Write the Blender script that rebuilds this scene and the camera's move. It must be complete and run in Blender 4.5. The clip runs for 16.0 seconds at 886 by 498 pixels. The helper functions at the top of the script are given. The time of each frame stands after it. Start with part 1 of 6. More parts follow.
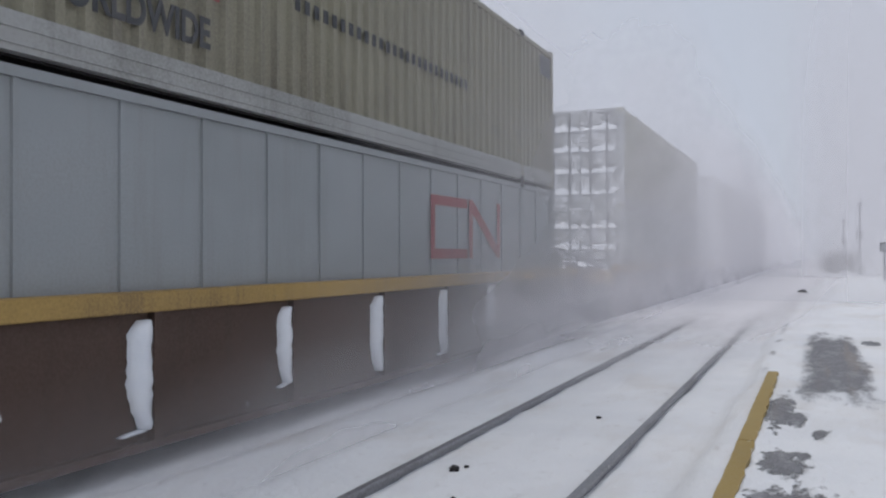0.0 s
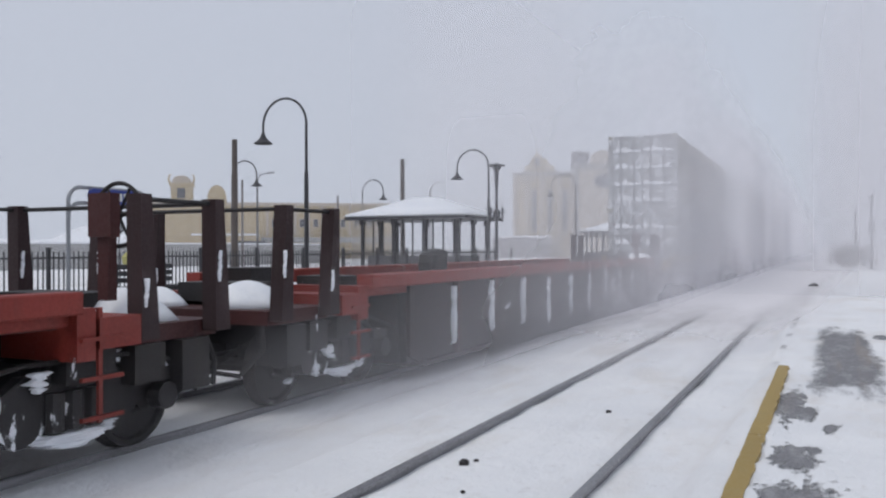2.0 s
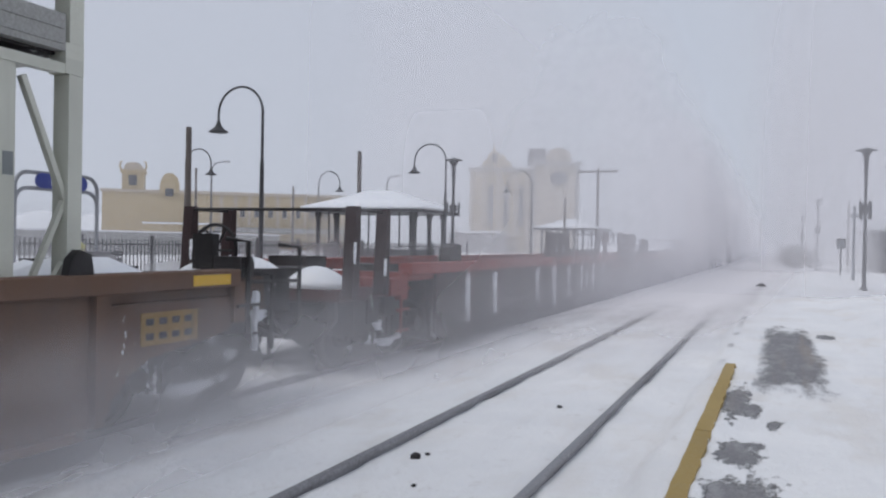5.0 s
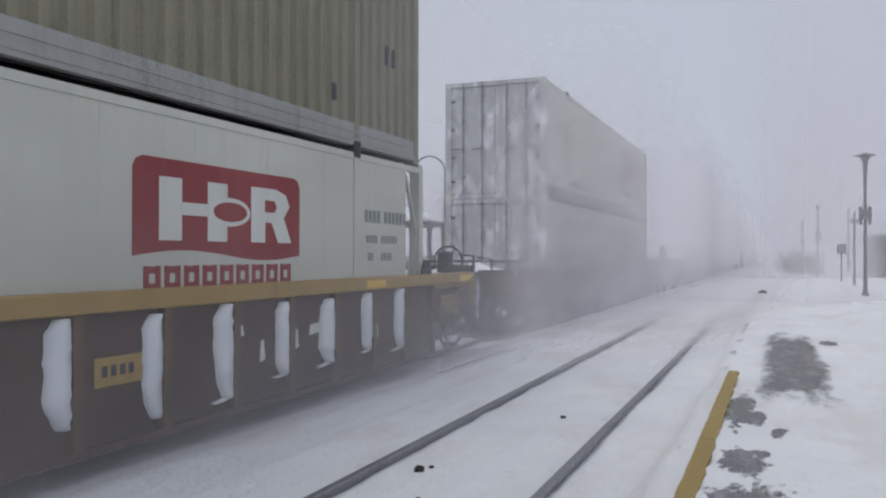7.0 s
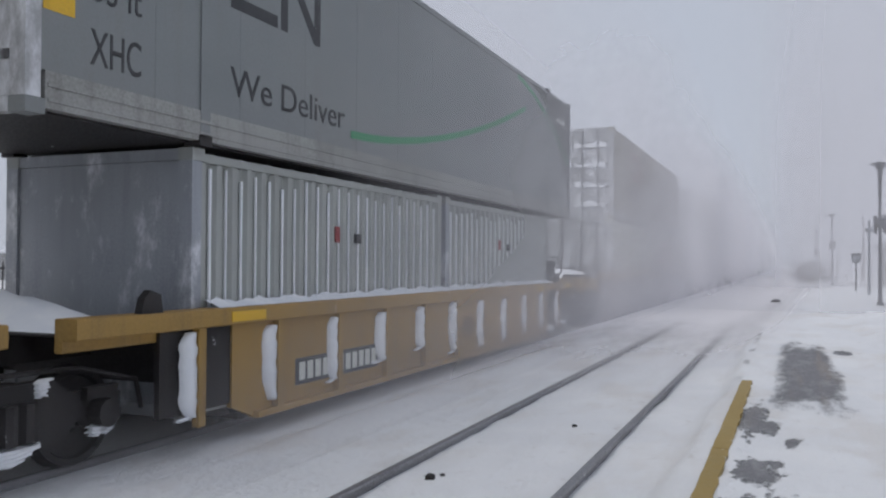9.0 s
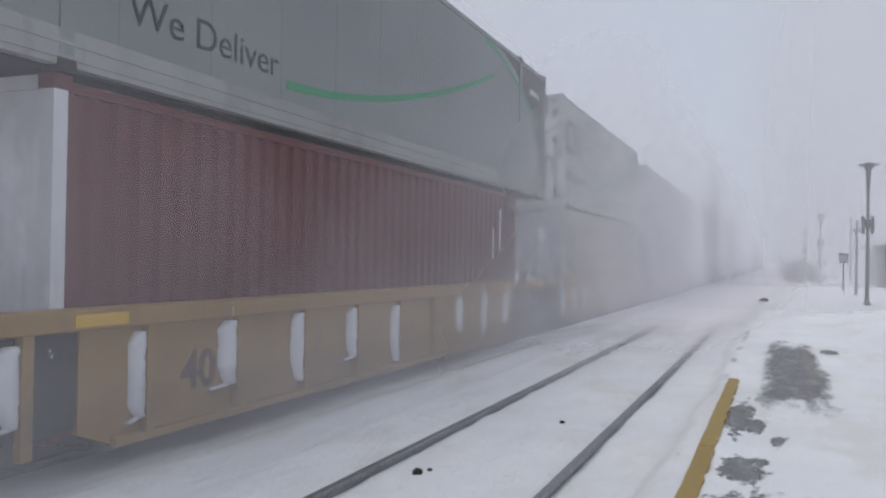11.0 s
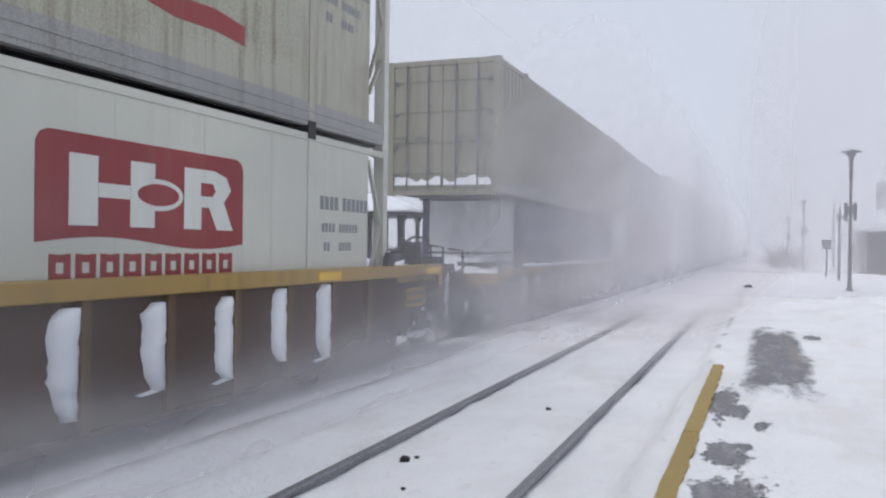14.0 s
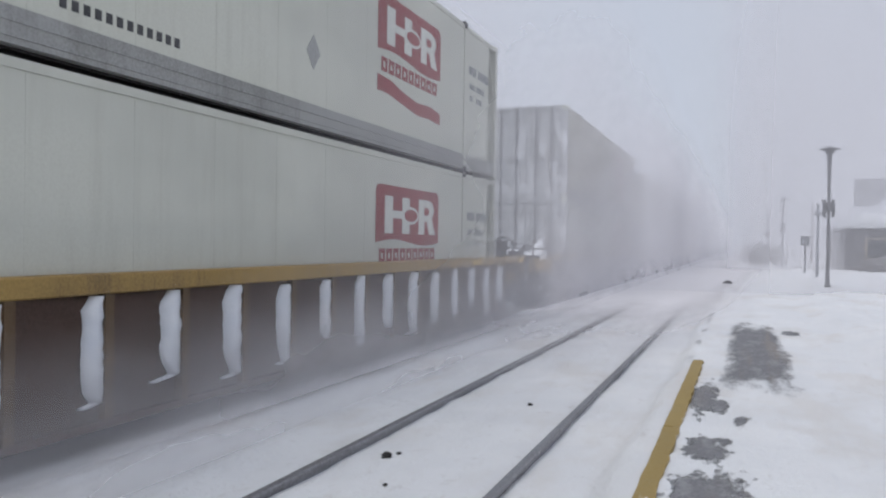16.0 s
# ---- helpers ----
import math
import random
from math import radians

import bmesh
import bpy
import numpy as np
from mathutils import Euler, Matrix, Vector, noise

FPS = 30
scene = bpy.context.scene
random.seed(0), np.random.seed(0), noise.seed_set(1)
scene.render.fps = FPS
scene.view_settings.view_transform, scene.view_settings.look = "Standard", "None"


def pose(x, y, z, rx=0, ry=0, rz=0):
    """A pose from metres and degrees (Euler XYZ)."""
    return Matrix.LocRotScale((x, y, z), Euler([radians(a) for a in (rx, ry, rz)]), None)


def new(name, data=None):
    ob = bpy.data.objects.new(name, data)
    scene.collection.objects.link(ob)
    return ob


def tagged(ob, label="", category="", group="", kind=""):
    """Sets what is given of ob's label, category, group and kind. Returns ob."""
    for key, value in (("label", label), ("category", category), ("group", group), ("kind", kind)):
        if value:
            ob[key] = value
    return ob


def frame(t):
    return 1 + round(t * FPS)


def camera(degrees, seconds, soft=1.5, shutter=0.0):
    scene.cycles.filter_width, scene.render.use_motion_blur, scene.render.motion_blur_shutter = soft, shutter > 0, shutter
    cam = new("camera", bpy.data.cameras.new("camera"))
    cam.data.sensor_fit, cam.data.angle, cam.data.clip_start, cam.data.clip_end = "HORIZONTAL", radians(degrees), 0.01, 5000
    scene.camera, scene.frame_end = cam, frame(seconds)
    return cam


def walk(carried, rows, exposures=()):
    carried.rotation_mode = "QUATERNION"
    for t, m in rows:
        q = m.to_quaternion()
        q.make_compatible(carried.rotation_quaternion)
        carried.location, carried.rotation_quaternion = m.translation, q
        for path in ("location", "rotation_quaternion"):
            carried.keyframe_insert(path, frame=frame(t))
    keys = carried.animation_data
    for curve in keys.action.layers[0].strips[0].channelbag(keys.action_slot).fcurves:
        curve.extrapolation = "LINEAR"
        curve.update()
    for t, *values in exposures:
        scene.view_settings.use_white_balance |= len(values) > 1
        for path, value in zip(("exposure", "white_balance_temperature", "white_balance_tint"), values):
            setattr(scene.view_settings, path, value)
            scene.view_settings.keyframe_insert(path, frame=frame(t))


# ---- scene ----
EYE = 1.74
cam = camera(56.05, 16.0, soft=2.2)
walk(cam, [
    (0.0, pose(0, 0, EYE, 90.39, 0.09, 24.30)),
    (0.5, pose(0, 0, EYE, 90.29, -0.12, 24.59)),
    (1.0, pose(0, 0, EYE, 90.41, -0.09, 24.88)),
    (1.5, pose(0, 0, EYE, 90.42, 0.21, 25.24)),
    (2.0, pose(0, 0, EYE, 89.99, 0.17, 24.95)),
    (2.5, pose(0, 0, EYE, 89.91, 0.21, 24.44)),
    (3.0, pose(0, 0, EYE, 89.54, -0.17, 24.38)),
    (5.5, pose(0, 0, EYE, 89.52, -1.20, 21.43)),
    (6.0, pose(0, 0, EYE, 89.09, -1.22, 21.19)),
    (6.5, pose(0, 0, EYE, 89.78, -0.83, 20.86)),
    (7.0, pose(0, 0, EYE, 90.41, -0.08, 21.94)),
    (7.5, pose(0, 0, EYE, 90.77, -0.00, 22.87)),
    (8.0, pose(0, 0, EYE, 91.07, 0.09, 22.94)),
    (8.5, pose(0, 0, EYE, 91.12, -0.10, 22.47)),
    (9.0, pose(0, 0, EYE, 90.92, -0.33, 22.75)),
    (9.5, pose(0, 0, EYE, 90.86, -0.16, 23.09)),
    (10.0, pose(0, 0, EYE, 90.82, -0.72, 22.46)),
    (12.5, pose(0, 0, EYE, 90.16, -0.82, 21.41)),
    (13.0, pose(0, 0, EYE, 90.05, -0.75, 20.89)),
    (13.5, pose(0, 0, EYE, 90.09, -0.65, 20.91)),
    (14.0, pose(0, 0, EYE, 89.80, -0.74, 21.10)),
    (14.5, pose(0, 0, EYE, 89.70, -0.63, 20.90)),
    (15.0, pose(0, 0, EYE, 89.32, -0.43, 20.59)),
    (15.5, pose(0, 0, EYE, 89.47, -0.35, 20.18)),
    (16.0, pose(0, 0, EYE, 89.55, -0.79, 19.87))],
    exposures=[(0, -0.05), (0.2, -0.02), (0.5, 0.18), (1, 0.22), (1.5, 0.03), (2, 0.0), (3, 0.0), (5.5, -0.06), (7, -0.10), (8, -0.15), (10, -0.14), (12.5, 0.24), (13.5, 0.26), (14, 0.26), (14.5, 0.13), (15, 0.03), (16, 0.03)])

# ---- world and light: an overcast winter day ----
SUN_ELEV, SUN_ROT = radians(58), radians(215)
world = bpy.data.worlds.new("overcast_sky")
scene.world = world
world.use_nodes = True
wn, wl = world.node_tree.nodes, world.node_tree.links
sky = wn.new("ShaderNodeTexSky")
sky.sky_type, sky.sun_disc, sky.sun_elevation, sky.sun_rotation = "NISHITA", False, SUN_ELEV, SUN_ROT
sky.dust_density = 4.0
cloud = wn.new("ShaderNodeMix")
cloud.data_type = "RGBA"
cloud.inputs["Factor"].default_value = 0.93
cloud.inputs["B"].default_value = (5.5, 5.95, 6.95, 1)
wl.new(sky.outputs[0], cloud.inputs["A"])
back = wn["Background"]
wl.new(cloud.outputs["Result"], back.inputs[0])
back.inputs[1].default_value = 0.1
sun = new("sun", bpy.data.lights.new("sun", "SUN"))
sun.data.energy, sun.data.angle, sun.data.color = 0.8, radians(40), (1.0, 0.97, 0.93)
sun.matrix_world = pose(0, 0, 40, 32, 0, -35)
scene.view_settings.exposure = 0.0


# ---- materials ----
class Nodes:
    """A short way to write node trees."""

    def __init__(self, name):
        self.m = bpy.data.materials.new(name)
        self.m.use_nodes = True
        self.t = self.m.node_tree
        self.t.nodes.clear()
        self.out = self.t.nodes.new("ShaderNodeOutputMaterial")

    def put(self, kind, **ins):
        n = self.t.nodes.new(kind)
        for k, v in ins.items():
            self.set(n, k, v)
        return n

    def set(self, n, k, v):
        s = n.inputs[int(k[1:])] if k[0] == "i" and k[1:].isdigit() else n.inputs[k.replace("_", " ")]
        if isinstance(v, bpy.types.NodeSocket):
            self.t.links.new(v, s)
        else:
            s.default_value = v

    def math(self, op, a, b=0.0, c=0.0, clamp=False):
        n = self.put("ShaderNodeMath", i0=a, i1=b, i2=c)
        n.operation, n.use_clamp = op, clamp
        return n.outputs[0]

    def ramp(self, v, a, b, lo=0.0, hi=1.0):
        n = self.put("ShaderNodeMapRange", i0=v, i1=a, i2=b, i3=lo, i4=hi)
        n.interpolation_type = "SMOOTHSTEP"
        return n.outputs[0]

    def mix(self, f, a, b):
        n = self.t.nodes.new("ShaderNodeMix")
        n.data_type = "RGBA"
        for k, v in (("Factor", f), ("A", a), ("B", b)):
            if isinstance(v, tuple):
                v = (*v, 1)[:4]
            s = n.inputs[0] if k == "Factor" else n.inputs[6 if k == "A" else 7]
            if isinstance(v, bpy.types.NodeSocket):
                self.t.links.new(v, s)
            else:
                s.default_value = v
        return n.outputs[2]

    def where(self, world_space=False):
        return self.put("ShaderNodeNewGeometry").outputs["Position"] if world_space else self.put("ShaderNodeTexCoord").outputs["Object"]

    def mapped(self, v, scale, loc=(0, 0, 0)):
        return self.put("ShaderNodeMapping", Vector=v, Scale=scale, Location=loc).outputs[0]

    def noise(self, v, scale, detail=4.0, rough=0.55):
        return self.put("ShaderNodeTexNoise", Vector=v, Scale=scale, Detail=detail, Roughness=rough).outputs[0]

    def bump(self, h, strength, dist):
        return self.put("ShaderNodeBump", Height=h, Strength=strength, Distance=dist).outputs[0]

    def done(self, color, rough=0.6, metal=0.0, normal=None, spec=0.4):
        p = self.put("ShaderNodeBsdfPrincipled", Base_Color=color, Roughness=rough, Metallic=metal)
        p.inputs["Specular IOR Level"].default_value = spec
        if normal is not None:
            self.set(p, "Normal", normal)
        self.t.links.new(p.outputs[0], self.out.inputs[0])
        return self.m


SNOW = (0.84, 0.85, 0.88)


def paint(name, base, rough=0.55, dirt=(0.10, 0.085, 0.07), amount=0.35, snow=0.0, streak=0.5, metal=0.0, crisp=False):
    """Weathered paint: fading, vertical dirt streaks, grime, and snow that clings to it."""
    n = Nodes(name)
    v = n.where()
    fade = n.noise(n.mapped(v, (1, 0.35, 0.6)), 0.9, 3)
    run = n.noise(n.mapped(v, (6, 6, 0.5)), 1.0, 5, 0.65)
    fine = n.noise(v, 38.0, 4)
    c = n.mix(n.ramp(fade, 0.3, 0.7), tuple(x * 0.86 for x in base), tuple(min(1, x * 1.08) for x in base))
    f = n.math("MULTIPLY", n.ramp(run, 0.45, 0.8), amount * streak * 1.6)
    f = n.math("ADD", f, n.math("MULTIPLY", n.ramp(n.math("ADD", fade, n.math("MULTIPLY", fine, 0.35)), 0.62, 0.95), amount), clamp=True)
    c = n.mix(f, c, dirt)
    if snow:
        clump = n.noise(n.mapped(v, (1.6, 1.6, 0.8)), 1.6, 6, 0.68)
        c = n.mix(n.ramp(clump, 0.74 - 0.38 * snow, 0.82 - 0.10 * snow) if snow > 0.3 and not crisp else n.ramp(clump, 0.70 - 0.2 * snow, 0.73 - 0.2 * snow), c, SNOW)
    return n.done(c, n.ramp(fine, 0.3, 0.7, rough - 0.08, rough + 0.12), metal, n.bump(fine, 0.12, 0.01))


def snow_material(name="snow"):
    n = Nodes(name)
    v = n.where()
    a, b = n.noise(v, 3.0, 5, 0.6), n.noise(v, 55.0, 3)
    h = n.math("ADD", a, n.math("MULTIPLY", b, 0.12))
    c = n.mix(n.ramp(a, 0.35, 0.7), (0.80, 0.82, 0.86), (0.90, 0.905, 0.92))
    return n.done(c, 0.8, 0, n.bump(h, 0.35, 0.05), 0.2)


BARE = [(0.20, 14.2, 0.40, 3.8), (-0.37, 9.45, 0.13, 0.85), (-0.20, 8.95, 0.10, 0.30), (0.01, 8.21, 0.07, 0.18), (-0.27, 6.95, 0.17, 0.40),
        (-0.20, 5.65, 0.25, 0.55), (0.85, 16.9, 0.16, 0.4), (-0.15, 2.5, 0.5, 1.2), (-0.70, 36.0, 0.20, 0.7)]


def ground_material():
    """Wind-packed snow with a few bare asphalt places on the platform and cinders between the rails."""
    n = Nodes("packed_snow_and_asphalt")
    v = n.where(True)
    warp = n.noise(n.mapped(v, (1, 0.30, 1)), 2.6, 7, 0.68)
    big, fine, drift = n.noise(v, 0.5, 4), n.noise(v, 40.0, 3), n.noise(n.mapped(v, (1.5, 0.35, 1)), 1.2, 5, 0.6)
    rag = n.noise(n.mapped(v, (1, 0.5, 1)), 7.0, 5, 0.65)
    mask = 0.0
    for cx, cy, rx, ry in BARE:
        q = n.put("ShaderNodeSeparateXYZ", Vector=n.mapped(v, (1 / rx, 1 / ry, 0), (-cx / rx, -cy / ry, 0)))
        power = 4.0 if ry > 3 else 2.0
        d = n.math("POWER", n.math("ADD", n.math("POWER", n.math("ABSOLUTE", q.outputs[0]), power), n.math("POWER", n.math("ABSOLUTE", q.outputs[1]), power)), 1 / power)
        e = n.math("ADD", d, n.math("MULTIPLY_ADD", warp if ry > 1 else rag, 1.5 if ry > 1 else 3.0, -0.75 if ry > 1 else -1.5))
        k = n.ramp(e, 1.15, 0.78)
        mask = k if mask == 0.0 else n.math("MAXIMUM", mask, k)
    # the worn line where the edge of the platform shows
    sep = n.put("ShaderNodeSeparateXYZ", Vector=v)
    edge = n.math("MULTIPLY", n.ramp(n.math("ABSOLUTE", n.math("ADD", sep.outputs[0], 0.70)), 0.07, 0.02),
                  n.math("MULTIPLY", n.ramp(sep.outputs[1], 12.0, 13.0), n.ramp(n.noise(v, 1.1, 4), 0.47, 0.62)))
    mask = n.math("MAXIMUM", mask, n.math("MULTIPLY", edge, 0.75))
    snow = n.mix(n.ramp(big, 0.35, 0.7), (0.88, 0.885, 0.90), (0.95, 0.95, 0.955))
    snow = n.mix(n.math("MULTIPLY", n.ramp(drift, 0.55, 0.8), 0.35), snow, (0.76, 0.75, 0.75))
    snow = n.mix(n.ramp(n.noise(n.mapped(v, (1, 0.45, 1), (3.0, 1.0, 0)), 0.9, 4, 0.6), 0.48, 0.68, 0, 0.55), snow, (0.80, 0.765, 0.73))
    clod = n.noise(n.mapped(v, (1.2, 0.6, 1)), 5.0, 7, 0.75)
    snow = n.mix(n.math("MULTIPLY", n.ramp(clod, 0.56, 0.70), n.ramp(big, 0.40, 0.62, 0.05, 0.5)), snow, (0.62, 0.585, 0.56))
    cinder = n.math("MULTIPLY", n.math("MULTIPLY", n.ramp(sep.outputs[0], -0.9, -1.3), n.ramp(sep.outputs[0], -4.6, -3.4)),
                    n.ramp(n.noise(v, 2.6, 7, 0.72), 0.60, 0.72, 0, 0.45))
    snow = n.mix(cinder, snow, (0.55, 0.51, 0.48))
    tar = n.mix(n.ramp(fine, 0.3, 0.75), (0.21, 0.21, 0.222), (0.31, 0.305, 0.315))
    tar = n.mix(n.ramp(clod, 0.46, 0.66, 0, 0.6), tar, (0.46, 0.455, 0.47))
    tar = n.mix(n.ramp(n.noise(n.mapped(v, (3.2, 0.22, 1)), 1.0, 3), 0.52, 0.68, 0, 0.5), tar, (0.36, 0.31, 0.27))
    c = n.mix(mask, snow, tar)
    h = n.math("ADD", n.math("MULTIPLY", drift, 0.8), n.math("MULTIPLY", fine, 0.10))
    h = n.math("SUBTRACT", h, n.math("MULTIPLY", mask, 0.5))
    h = n.math("ADD", h, n.math("MULTIPLY", n.noise(v, 7.0, 6, 0.7), 0.55))
    return n.done(c, 0.8, 0, n.bump(h, 1.0, 0.10), 0.2)


def haze(name, density, tone=(0.945, 0.918, 0.93)):
    """Airborne snow as a flat white see-through sheet, haze painted into its opacity. density(n) gives how much of the
    view it covers.
    """
    n = Nodes(name)
    front, through_it = n.put("ShaderNodeBsdfDiffuse", Color=(*tone, 1)).outputs[0], n.put("ShaderNodeBsdfTranslucent", Color=(*tone, 1)).outputs[0]
    both = n.put("ShaderNodeMixShader", i0=0.12, i1=front, i2=through_it).outputs[0]
    s = n.put("ShaderNodeMixShader", i0=density(n), i1=n.put("ShaderNodeBsdfTransparent").outputs[0], i2=both)
    n.t.links.new(s.outputs[0], n.out.inputs[0])
    return n.m


M_SNOW = snow_material()
M_GROUND = ground_material()
M_RAIL = paint("rail_steel", (0.30, 0.30, 0.315), 0.45, (0.06, 0.045, 0.04), 0.5, 0.18, 0.2, 0.6)
M_TAN = paint("tan_container_paint", (0.26, 0.24, 0.172), amount=0.5)
M_TAN_DARK = paint("dirty_tan_container_paint", (0.29, 0.275, 0.215), amount=0.5)
M_WHITE = paint("white_reefer_paint", (0.58, 0.585, 0.51), 0.4, (0.30, 0.28, 0.22), 0.22)
M_STAIN = paint("stained_white_paint", (0.44, 0.43, 0.345), 0.45, (0.20, 0.17, 0.11), 0.75, 0, 0.7)
M_CREAM = paint("cream_container_paint", (0.40, 0.385, 0.31), 0.45, (0.25, 0.23, 0.18), 0.3)
M_GREY = paint("grey_container_paint", (0.22, 0.235, 0.24), 0.45, (0.2, 0.19, 0.17), 0.3)
M_PALE = paint("pale_grey_container_paint", (0.37, 0.385, 0.365), 0.45, (0.25, 0.24, 0.22), 0.3)
M_SLATE = paint("slate_grey_container_paint", (0.295, 0.312, 0.318), 0.45, (0.2, 0.19, 0.175), 0.35)
M_BLUE = paint("navy_container_paint", (0.022, 0.035, 0.085), 0.5, (0.05, 0.05, 0.06), 0.4, 0.12)
M_RED = paint("red_container_paint", (0.40, 0.05, 0.035), 0.5, (0.22, 0.08, 0.07), 0.45, 0.2)
M_GREEN = paint("dark_green_container_paint", (0.055, 0.125, 0.115), 0.5, (0.10, 0.10, 0.09), 0.35)
M_FADED = paint("faded_stencil_paint", (0.17, 0.065, 0.035), 0.6, (0.28, 0.17, 0.06), 0.7)
M_SIZEMARK = paint("brown_stencil_paint", (0.055, 0.022, 0.018), 0.6, (0.2, 0.12, 0.05), 0.5)
M_MAROON = paint("maroon_container_paint", (0.13, 0.022, 0.02), 0.5, (0.06, 0.03, 0.03), 0.4)
M_DOOR = paint("snow_plastered_door", (0.42, 0.43, 0.44), 0.5, (0.24, 0.23, 0.22), 0.5, 0.75, 1.0)
M_FROST = paint("frosted_end_wall", (0.70, 0.71, 0.73), 0.6, (0.42, 0.42, 0.43), 0.4, 0.75)
# darker copy of the frosted end: rime with shade painted into its colour
M_SHADED_RIME = paint("shaded_rime_end_wall", (0.36, 0.38, 0.41), 0.6, (0.22, 0.23, 0.26), 0.6, 0.55)
M_DIRTRAIL = paint("grimy_rail_paint", (0.36, 0.36, 0.345), 0.6, (0.10, 0.095, 0.085), 0.5)
# near-black maroon for the end stakes
M_STAKE = paint("near_black_maroon_steel", (0.030, 0.013, 0.014), 0.65, (0.05, 0.04, 0.04), 0.4, 0.15)
M_ROD = paint("door_gear_steel", (0.12, 0.12, 0.125), 0.6, (0.06, 0.05, 0.045), 0.4, 0.45)
M_DARK = paint("black_steel", (0.018, 0.016, 0.017), 0.6, (0.04, 0.034, 0.03), 0.5, 0.2)
M_WHEEL = paint("wheel_steel", (0.022, 0.02, 0.021), 0.6, (0.05, 0.042, 0.04), 0.5, 0.28)
M_FRAME = paint("snow_caked_frame_steel", (0.022, 0.02, 0.021), 0.6, (0.05, 0.042, 0.04), 0.5, 0.55, crisp=True)
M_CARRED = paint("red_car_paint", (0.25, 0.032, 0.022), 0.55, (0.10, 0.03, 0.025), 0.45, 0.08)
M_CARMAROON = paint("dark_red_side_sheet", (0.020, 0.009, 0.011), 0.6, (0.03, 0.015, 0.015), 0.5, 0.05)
M_CARYELLOW = paint("yellow_car_paint", (0.38, 0.228, 0.060), 0.55, (0.16, 0.11, 0.06), 0.5, 0.05)
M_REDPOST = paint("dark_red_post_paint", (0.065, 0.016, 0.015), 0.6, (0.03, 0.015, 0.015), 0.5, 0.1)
M_SILL = paint("ochre_sill_paint", (0.42, 0.27, 0.08), 0.6, (0.14, 0.09, 0.05), 0.6, 0.08)
M_CARBROWN = paint("rusty_brown_side_sheet", (0.085, 0.050, 0.037), 0.7, (0.06, 0.04, 0.03), 0.5, 0.06)
M_BROWNPOST = paint("ochre_brown_post_paint", (0.15, 0.095, 0.05), 0.7, (0.08, 0.05, 0.035), 0.5, 0.05)
M_RUST = paint("rust_brown_paint", (0.16, 0.088, 0.055), 0.75, (0.07, 0.045, 0.035), 0.5, 0.15)
M_REFLECT = paint("yellow_reflector", (0.75, 0.45, 0.03), 0.4, (0.3, 0.2, 0.05), 0.3)
M_LOGO_RED = paint("red_logo_vinyl", (0.27, 0.035, 0.04), 0.45, (0.3, 0.2, 0.15), 0.2)
M_LOGO_WHITE = paint("white_vinyl", (0.68, 0.69, 0.64), 0.45, (0.3, 0.28, 0.25), 0.25)
M_LOGO_DARK = paint("dark_grey_vinyl", (0.035, 0.037, 0.042), 0.45, (0.15, 0.14, 0.13), 0.2)
M_LOGO_GREEN = paint("green_vinyl", (0.05, 0.26, 0.13), 0.45, (0.2, 0.2, 0.15), 0.2)
M_LAMPPOST = paint("dark_lamp_post_paint", (0.045, 0.045, 0.05), 0.5, (0.1, 0.09, 0.08), 0.3)
M_GALV = paint("galvanised_steel", (0.30, 0.31, 0.33), 0.5, (0.15, 0.15, 0.15), 0.3, 0, 0.5, 0.5)
M_WOOD = paint("weathered_pole_wood", (0.13, 0.11, 0.10), 0.85, (0.05, 0.045, 0.04), 0.5)
M_SIGNBLUE = paint("blue_sign_enamel", (0.03, 0.05, 0.25), 0.35, (0.1, 0.1, 0.15), 0.15)
M_STUCCO = paint("yellow_stucco", (0.50, 0.40, 0.24), 0.85, (0.28, 0.22, 0.14), 0.4)
M_STUCCO2 = paint("beige_stucco", (0.52, 0.45, 0.36), 0.85, (0.30, 0.26, 0.22), 0.4)
M_CONCRETE = paint("grey_concrete", (0.33, 0.33, 0.32), 0.85, (0.16, 0.15, 0.14), 0.4)
M_WINDOW = paint("dark_window_glass", (0.05, 0.055, 0.065), 0.15, (0.1, 0.1, 0.1), 0.2)
M_EDGE = paint("yellow_platform_edge", (0.38, 0.27, 0.095), 0.75, (0.30, 0.24, 0.12), 0.5, 0.25)
M_BAG = paint("pale_yellow_cloth", (0.55, 0.52, 0.20), 0.8, (0.4, 0.38, 0.2), 0.3)
M_ROOFGREY = paint("grey_brick", (0.20, 0.19, 0.20), 0.85, (0.1, 0.1, 0.1), 0.4)


# ---- mesh helpers ----
def box(bm, x0, x1, y0, y1, z0, z1):
    v = [bm.verts.new(p) for p in ((x0, y0, z0), (x1, y0, z0), (x1, y1, z0), (x0, y1, z0),
                                   (x0, y0, z1), (x1, y0, z1), (x1, y1, z1), (x0, y1, z1))]
    for f in ((3, 2, 1, 0), (4, 5, 6, 7), (0, 1, 5, 4), (1, 2, 6, 5), (2, 3, 7, 6), (3, 0, 4, 7)):
        bm.faces.new([v[i] for i in f])
    return v


